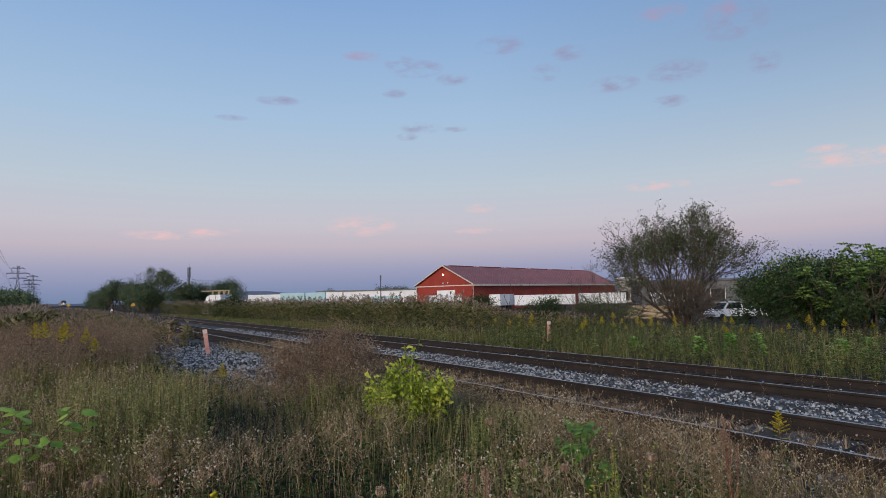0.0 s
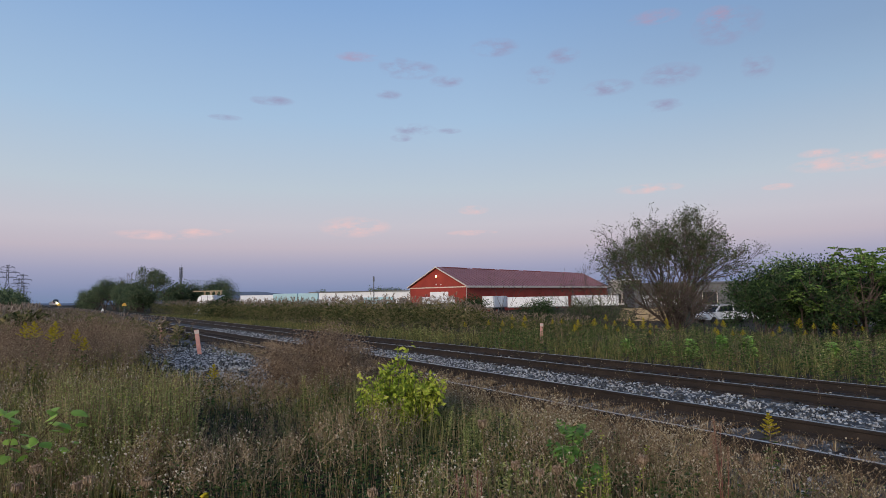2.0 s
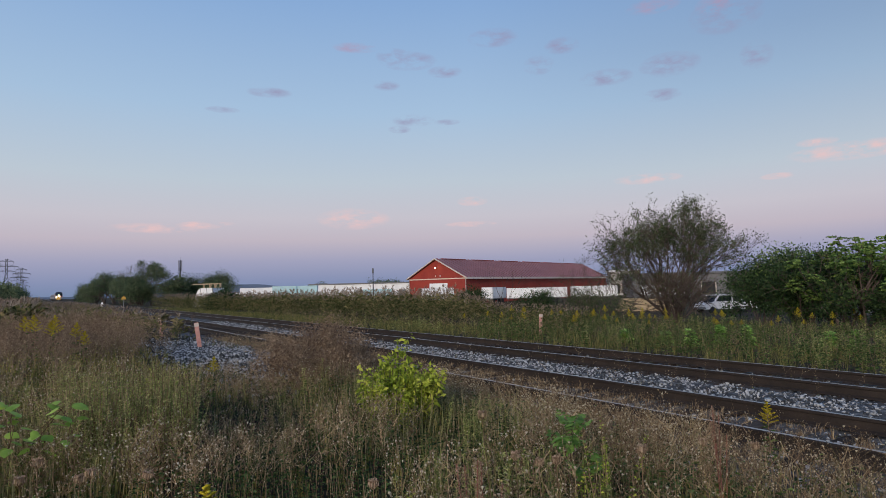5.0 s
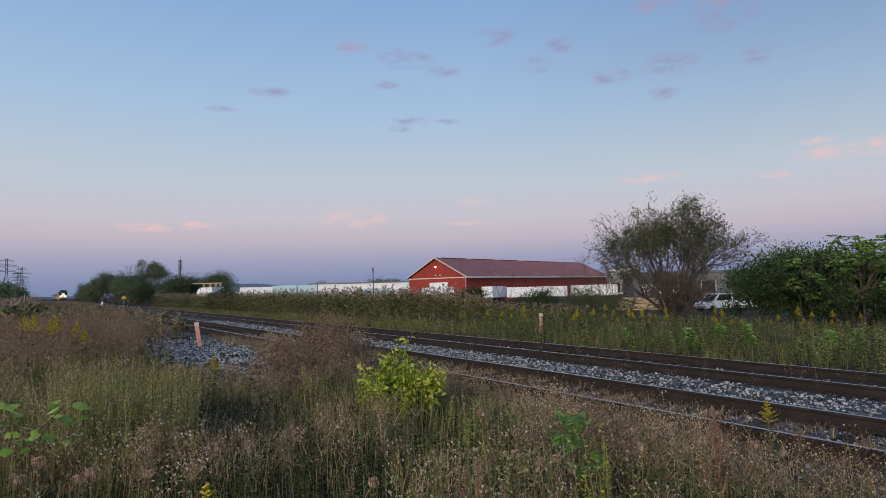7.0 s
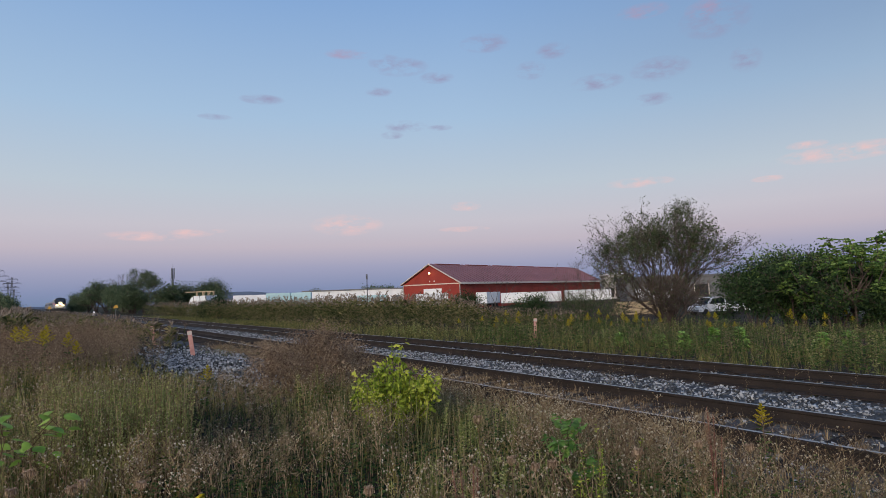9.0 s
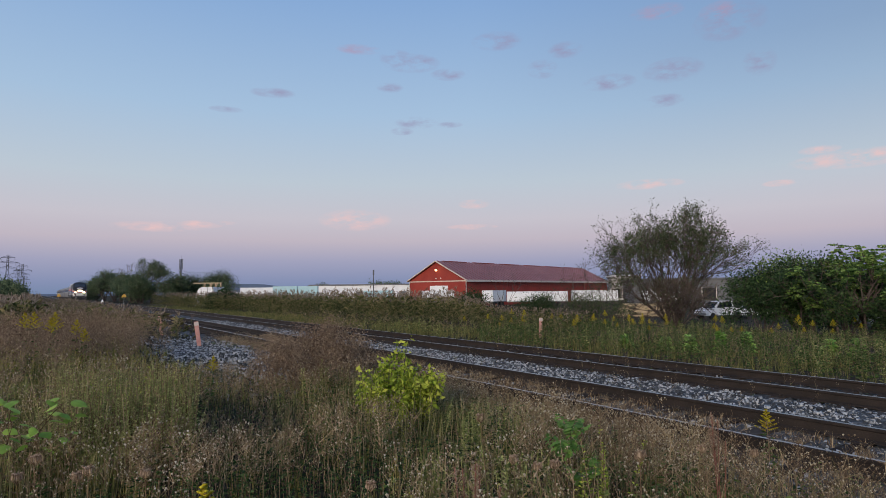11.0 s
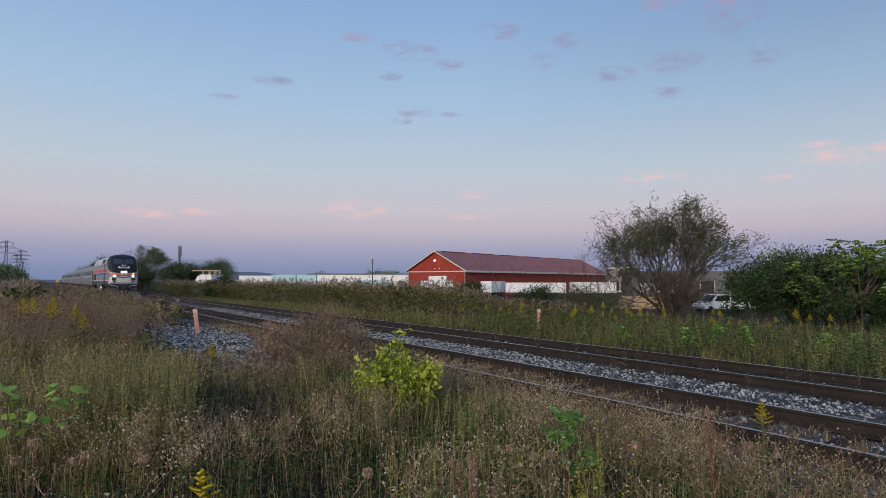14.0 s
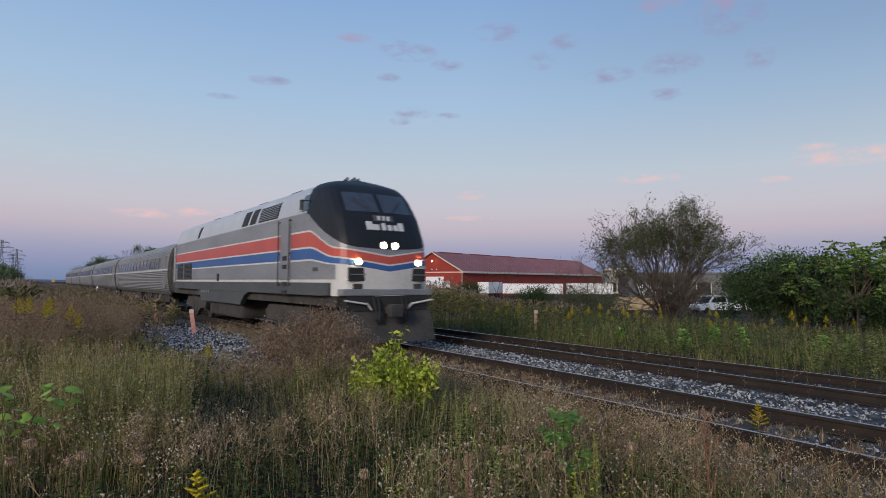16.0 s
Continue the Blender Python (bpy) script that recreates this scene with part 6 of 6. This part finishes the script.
build_sumac(23.0, 32.4, "tall green sumac with feathery compound leaves", 70, 5.3, 26, 0.62, leaf="sumac")
build_sumac(24.9, 33.0, "green sumac with layered feathery leaves", 71, 6.0, 28, 0.66, leaf="sumac")
build_sumac(21.6, 32.6, "green sumac with arching compound leaves", 72, 4.6, 24, 0.6, leaf="sumac")
build_sumac(26.8, 34.0, "tall sumac at the end of the shrub row", 73, 6.2, 26, 0.66, leaf="sumac")
build_sumac(0.98, 4.65, "young sumac shoot with feathery leaves", 74, 0.74, 3, 0.32, name="sumac_shoot", lift=1.3, leaf="shoot")
build_sumac(-1.05, 8.3, "young sumac shoot with feathery leaves", 75, 0.5, 2, 0.3, name="sumac_shoot", lift=0.7, leaf="shoot")

# the tree line by the left-hand distance
FAR = [(-134, 222, 6.5, 5), (-127, 215, 8.5, 6), (-120, 208, 9.5, 6), (-112, 200, 10.0, 6), (-104, 190, 9.0, 6), (-97, 182, 8.0, 5), (-90, 170, 7.5, 5), (-83, 160, 7.5, 5), (-70, 152, 7.5, 5), (-66, 156, 6.5, 5), (-61, 160, 8.8, 5), (-140, 232, 5.0, 4),
       (-58, 150, 6.0, 4), (-76, 148, 6.2, 5)]
for i, (x, y, h, s) in enumerate(FAR):
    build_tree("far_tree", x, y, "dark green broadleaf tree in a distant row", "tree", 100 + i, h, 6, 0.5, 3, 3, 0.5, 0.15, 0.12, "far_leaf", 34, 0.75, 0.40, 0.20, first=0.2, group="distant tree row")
build_tree("tall_tree", -74.5, 150, "tall thin-crowned tree with open branches", "tree", 130, 11.6, 3, 0.4, 5, 3, 0.42, 0.3, 0.16, "far_leaf", 5, 0.35, 0.34, 0.16, first=0.36)
build_tree("bare_tree", -98, 178, "bare dead tree above the far tree row", "tree", 131, 12.0, 2, 0.3, 4, 3, 0.35, 0.3, 0.14, "", 1, 0.3, 0.3, 0.1, first=0.4)
build_tree("spruce_bush", -31.5, 84.0, "dark green bush beside the far track", "shrub", 132, 3.0, 7, 0.6, 3, 4, 0.5, 0.1, 0.06, "dark_leaf", 26, 0.3, 0.25, 0.12)
for i, (x, y, h) in enumerate(((-43, 57.5, 3.0), (-47.5, 61, 3.5), (-52, 66, 3.6), (-44.5, 60, 3.2), (-57, 70, 4.0))):
    build_tree("hedge_shrub", x, y, "olive green hedge shrub above tall grass", "shrub", 140 + i, h, 7, 0.6, 3, 4, 0.5, 0.2, 0.05, "far_leaf", 22, 0.3, 0.24, 0.10, group="hedge shrubs")
for i, (x, y, h) in enumerate(((-33, 296, 8.8), (-28, 297, 8.2), (-24, 295, 7.8), (-62, 300, 8.4))):
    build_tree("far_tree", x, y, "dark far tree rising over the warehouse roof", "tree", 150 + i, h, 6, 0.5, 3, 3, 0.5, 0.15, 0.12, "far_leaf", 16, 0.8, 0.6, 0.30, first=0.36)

# bushes close by
def build_lime_bush(x, y, label):
    """Many upright leafy shoots from one stool, with a tall leader and a lower side lobe."""
    r = np.random.default_rng(160)
    root = empty("lime_bush", pose(x, y, float(ground_z(x, y)) - 0.03), label, "bush")
    t = Tree(161)
    pos, drs = [], []
    for i in range(80):
        a, f = r.uniform(0, 6.28), math.sqrt(r.uniform(0, 1))
        foot = np.array((math.cos(a) * 0.16 * f, math.sin(a) * 0.16 * f, 0.0))
        high = 1.05 - 0.42 * f + r.normal(0, 0.07)
        top = np.array((math.cos(a) * 0.54 * f - 0.02, math.sin(a) * 0.46 * f, high + 0.06))
        if i < 9:
            top = np.array((0.55 + r.normal(0, 0.07), r.normal(0, 0.1), 0.78 + r.normal(0, 0.06)))
        elif i < 12:
            top = np.array((0.02 + r.normal(0, 0.05), r.normal(0, 0.05), 1.22 + 0.05 * (i - 9)))
        mid = foot + (top - foot) * 0.5 + np.array((*(top - foot)[:2] * 0.22, 0)) + r.normal(0, 0.03, 3)
        t.seg += [(foot, mid, 0.007, 0.005), (mid, top, 0.005, 0.002)]
        for k in range(26):
            g = r.uniform(0.12, 1.0)
            p = foot + (mid - foot) * g * 2 if g < 0.5 else mid + (top - mid) * (g * 2 - 1)
            b = k * 2.4
            pos.append(p)
            drs.append((math.cos(b), math.sin(b), 0.25))
    V, T = t.wood(4)
    ob = new("trunk", np_mesh("trunk", V, T, [M["bark"]]))
    ob.parent = root
    LV, LT = leaf_cloud(r, np.array(pos), np.array(drs), 3, 0.028, 0.072, 0.038, 0.35)
    LV[:, 2] = np.maximum(LV[:, 2], 0.04)
    ob = new("crown", np_mesh("crown", LV, LT, [M["lime"]]))
    ob.parent = root


build_lime_bush(-0.66, 8.1, "bright yellow-green leafy bush beside the track")


def build_dead_bush(x, y, h, seed, label):
    build_tree("dead_bush", x, y, label, "bush", seed, h, 10, 0.62, 4, 3, 0.42, 0.2, 0.013, "brown_brush", 5, 0.07, 0.036, 0.02, first=0.30, wood="brown_brush")


build_dead_bush(-2.5, 11.0, 1.5, 161, "dead brown bush of fine twigs and seed heads")
build_dead_bush(-1.95, 10.8, 1.2, 162, "dead brown bush leaning over the gravel")
build_dead_bush(-3.1, 11.6, 1.1, 163, "low dead brown bush beside the stone heap")


def single(name, temp, x, y, label, category, mats, scale=1.0, yaw=0.0, group=""):
    V, T, I = temp
    c, s = math.cos(yaw), math.sin(yaw)
    R = np.array(((c, -s, 0), (s, c, 0), (0, 0, 1)))
    root = empty(name, pose(x, y, float(ground_z(x, y)) - 0.02), label, category, group)
    names = {M["gold"]: "flower", M["dry_stem"]: "stem", M["green"]: "foliage", M["bright"]: "foliage", M["dry_head"]: "seed_head", M["lime"]: "foliage"}
    for k, m in enumerate(mats):
        w = I == k
        if not w.any():
            continue
        used, inv = np.unique(T[w].ravel(), return_inverse=True)
        ob = new(names.get(m, "stem"), np_mesh(name, V[used] @ R.T * scale, inv.reshape(-1, 3), [m]))
        ob.parent = root
        if (I == k).sum() > 24:
            tagged(ob, kind="stuff")


GR = [M["green"], M["dry_stem"], M["gold"]]
for i, (x, y, h) in enumerate(((-1.13, 3.0, 0.92), (-7.85, 12.0, 1.45), (-7.6, 12.1, 1.3), (-8.5, 12.3, 1.45), (-8.9, 12.6, 1.4), (-7.3, 11.9, 1.15), (-3.55, 8.9, 0.95), (3.1, 5.75, 0.85), (-3.6, 4.5, 0.75), (-8.2, 12.4, 1.35))):
    single("goldenrod", goldenrod(400 + i, h), x, y, "goldenrod plant with a bright yellow plume", "flower", GR, 1.0, i * 1.3, "goldenrod plants")
for i in range(44):
    u = RNG.uniform(0.02, 0.72)
    y = RNG.uniform(23, 34)
    x = u * y
    if x * CS + y * SN < 16:
        continue
    single("goldenrod", goldenrod(430 + i, RNG.uniform(0.85, 1.5)), x, y, "goldenrod plant flowering below the shrubs", "flower", GR, 1.0, i * 1.1, "goldenrod plants")


def wild_carrot(seed, h):
    """Dried, curled flower head on a thin stalk."""
    s = Sprig(seed)
    r = s.r
    top = np.array((*r.normal(0, 0.06 * h, 2), h))
    s.stem((0, 0, 0), top * 0.5 + r.normal(0, 0.01, 3), 0.0035, 0.003, 0)
    s.stem(top * 0.5, top, 0.003, 0.002, 0)
    for k in range(44):
        a = k * 2.4
        rr = 0.026 * math.sqrt((k + 1) / 44)
        m = top + np.array((math.cos(a) * rr * 1.2, math.sin(a) * rr * 1.2, 0.022))
        e = top + np.array((math.cos(a) * rr, math.sin(a) * rr, 0.042 + 0.3 * rr + 0.004 * math.sin(k)))
        s.twig(top, m, 0.0012, 0)
        s.twig(m, e, 0.0016, 1)
        s.head(e, 0.0042, 1, 1.3)
    return s.done()


def dock(seed, h):
    s = Sprig(seed)
    r = s.r
    for j in range(3):
        top = np.array((*r.normal(0, 0.07 * h, 2), h * r.uniform(0.8, 1)))
        s.stem((0, 0, 0), top, 0.0055, 0.003, 0)
        for k in range(130):
            f = r.uniform(0.72, 1)
            s.head(top * f + r.normal(0, 0.016 * (1.5 - f), 3), 0.0048, 1, 1.2)
    return s.done()


M["rust_head"] = material("rusty_seed_head", [(0.19, 0.12, 0.075), (0.33, 0.23, 0.15), (0.48, 0.36, 0.25)], 0.95, scale=2, fine=30, bump=0, island=0.6)
M["red_stem"] = material("reddish_stem", [(0.20, 0.07, 0.05), (0.32, 0.13, 0.09)], 0.85, scale=3, fine=30, bump=0)
CR = [M["dry_stem"], M["rust_head"]]
for i, (x, y, h) in enumerate(((1.12, 3.6, 0.76), (0.44, 3.6, 0.76), (0.54, 3.55, 0.72), (1.2, 3.65, 0.70), (-1.9, 3.2, 0.80), (-2.15, 3.15, 0.78), (-2.22, 3.25, 0.82), (0.30, 3.7, 0.95), (-2.05, 3.2, 0.74), (-1.6, 3.3, 0.8), (0.68, 3.5, 0.74), (1.7, 3.9, 0.74), (-0.4, 3.3, 0.74), (2.0, 3.9, 0.72))):
    single("wild_carrot", wild_carrot(500 + i, h), x, y, "dried wild carrot with a curled brown seed head", "weed", CR, 1.06, i, "dried wild carrots")
for i, (x, y, h) in enumerate(((0.98, 3.8, 1.0), (0.90, 3.55, 0.84), (0.80, 3.6, 0.78), (-0.2, 3.5, 0.88), (-0.55, 3.2, 0.78), (-3.2, 6.4, 1.05), (-3.5, 6.7, 1.0), (-3.0, 6.6, 1.05), (-3.8, 6.6, 0.95), (-3.35, 6.1, 0.95), (-3.65, 6.3, 1.0), (1.06, 3.9, 0.95))):
    single("spike_weed", spike_weed(530 + i, h), x, y, "pale green spiky weed standing above the grass", "weed", [M["dry_stem"], M["lime"]], 1.0, i, "spiky green weeds")
for i, (x, y, h) in enumerate(((2.12, 4.7, 0.95), (2.2, 4.8, 0.85), (0.14, 3.4, 0.93), (0.21, 3.45, 0.86), (0.42, 3.15, 0.74))):
    single("curly_dock", dock(550 + i, h), x, y, "rust-coloured dried dock with clustered seed heads", "weed", [M["red_stem"], M["rust_head"]], 1.0, i, "dried docks")
for i, (x, y, h) in enumerate(((-3.62, 5.1, 0.92), (-3.35, 5.1, 0.95), (-3.75, 5.3, 0.96), (-3.5, 5.2, 0.86), (-3.9, 5.3, 0.92), (-3.7, 5.0, 0.85), (-3.45, 5.3, 0.95))):
    single("broadleaf_vine", vine(570 + i, h), x, y, "bright green broad-leaved vine", "plant", [M["vine"], M["dry_stem"]], 1.0, i, "broad-leaved vines")
for i, (x, y, h) in enumerate(((9.2, 22.2, 0.55), (10.2, 22.0, 0.6), (8.4, 22.6, 0.45), (11.0, 21.6, 0.6), (13.3, 20.6, 0.5), (14.0, 20.2, 0.55), (16.6, 18.4, 0.4), (7.2, 23.6, 0.4))):
    single("broadleaf_clump", leafy_weed(590 + i, h, 60, 0.3, 0.15), x, y, "bright green broad-leaved clump by the far rail", "plant", [M["bright"], M["dry_stem"]], 1.3, i, "broad-leaved clumps")


# ---- ties, plates: the pieces of the tracks, last ----
def tie_mesh():
    bm = boxes((-0.11, 0.11, -1.29, 1.29, -0.33, -0.185), bevel=0.015)
    me = bpy.data.meshes.new("tie")
    bm.to_mesh(me)
    bm.free()
    me.materials.append(M["tie"])
    return me


def plate_mesh():
    bm = boxes((-0.10, 0.10, -0.17, 0.17, -0.186, -0.172), (-0.06, -0.03, 0.08, 0.11, -0.172, -0.14), (0.03, 0.06, -0.11, -0.08, -0.172, -0.14))
    me = bpy.data.meshes.new("tie_plate")
    bm.to_mesh(me)
    bm.free()
    me.materials.append(M["rail"])
    return me


TIE, PLATE = tie_mesh(), plate_mesh()
for track in (TRACK_NEAR, TRACK_FAR):
    for i in range(150):
        t = new("tie", TIE)
        t.parent = track
        t.location = (12 + i * 0.53, RNG.normal(0, 0.03), RNG.normal(0, 0.004))
        t.rotation_euler = (0, 0, RNG.normal(0, 0.012))
        if i < 70:
            for s in (-1, 1):
                q = new("tie_plate", PLATE)
                q.parent = t
                q.location = (0, s * GAUGE / 2, 0)


# ---- what moves ----
SPEED, END_AT = 29.3, 13.38


def train_rows(behind):
    rows = []
    for t in (0.0, 4.0, 8.0, 12.0, 16.0):
        x, y, z = trk(END_AT + SPEED * (16.0 - t) + behind, NEAR_TRACK)
        rows.append((t, pose(x, y, z, 0, 0, -90 + 34.46)))
    return rows


def motions():
    walk(LOCO, train_rows(0.0))
    for i, c in enumerate(COACHES):
        walk(c, train_rows(21.3 + i * 26.15))


motions()
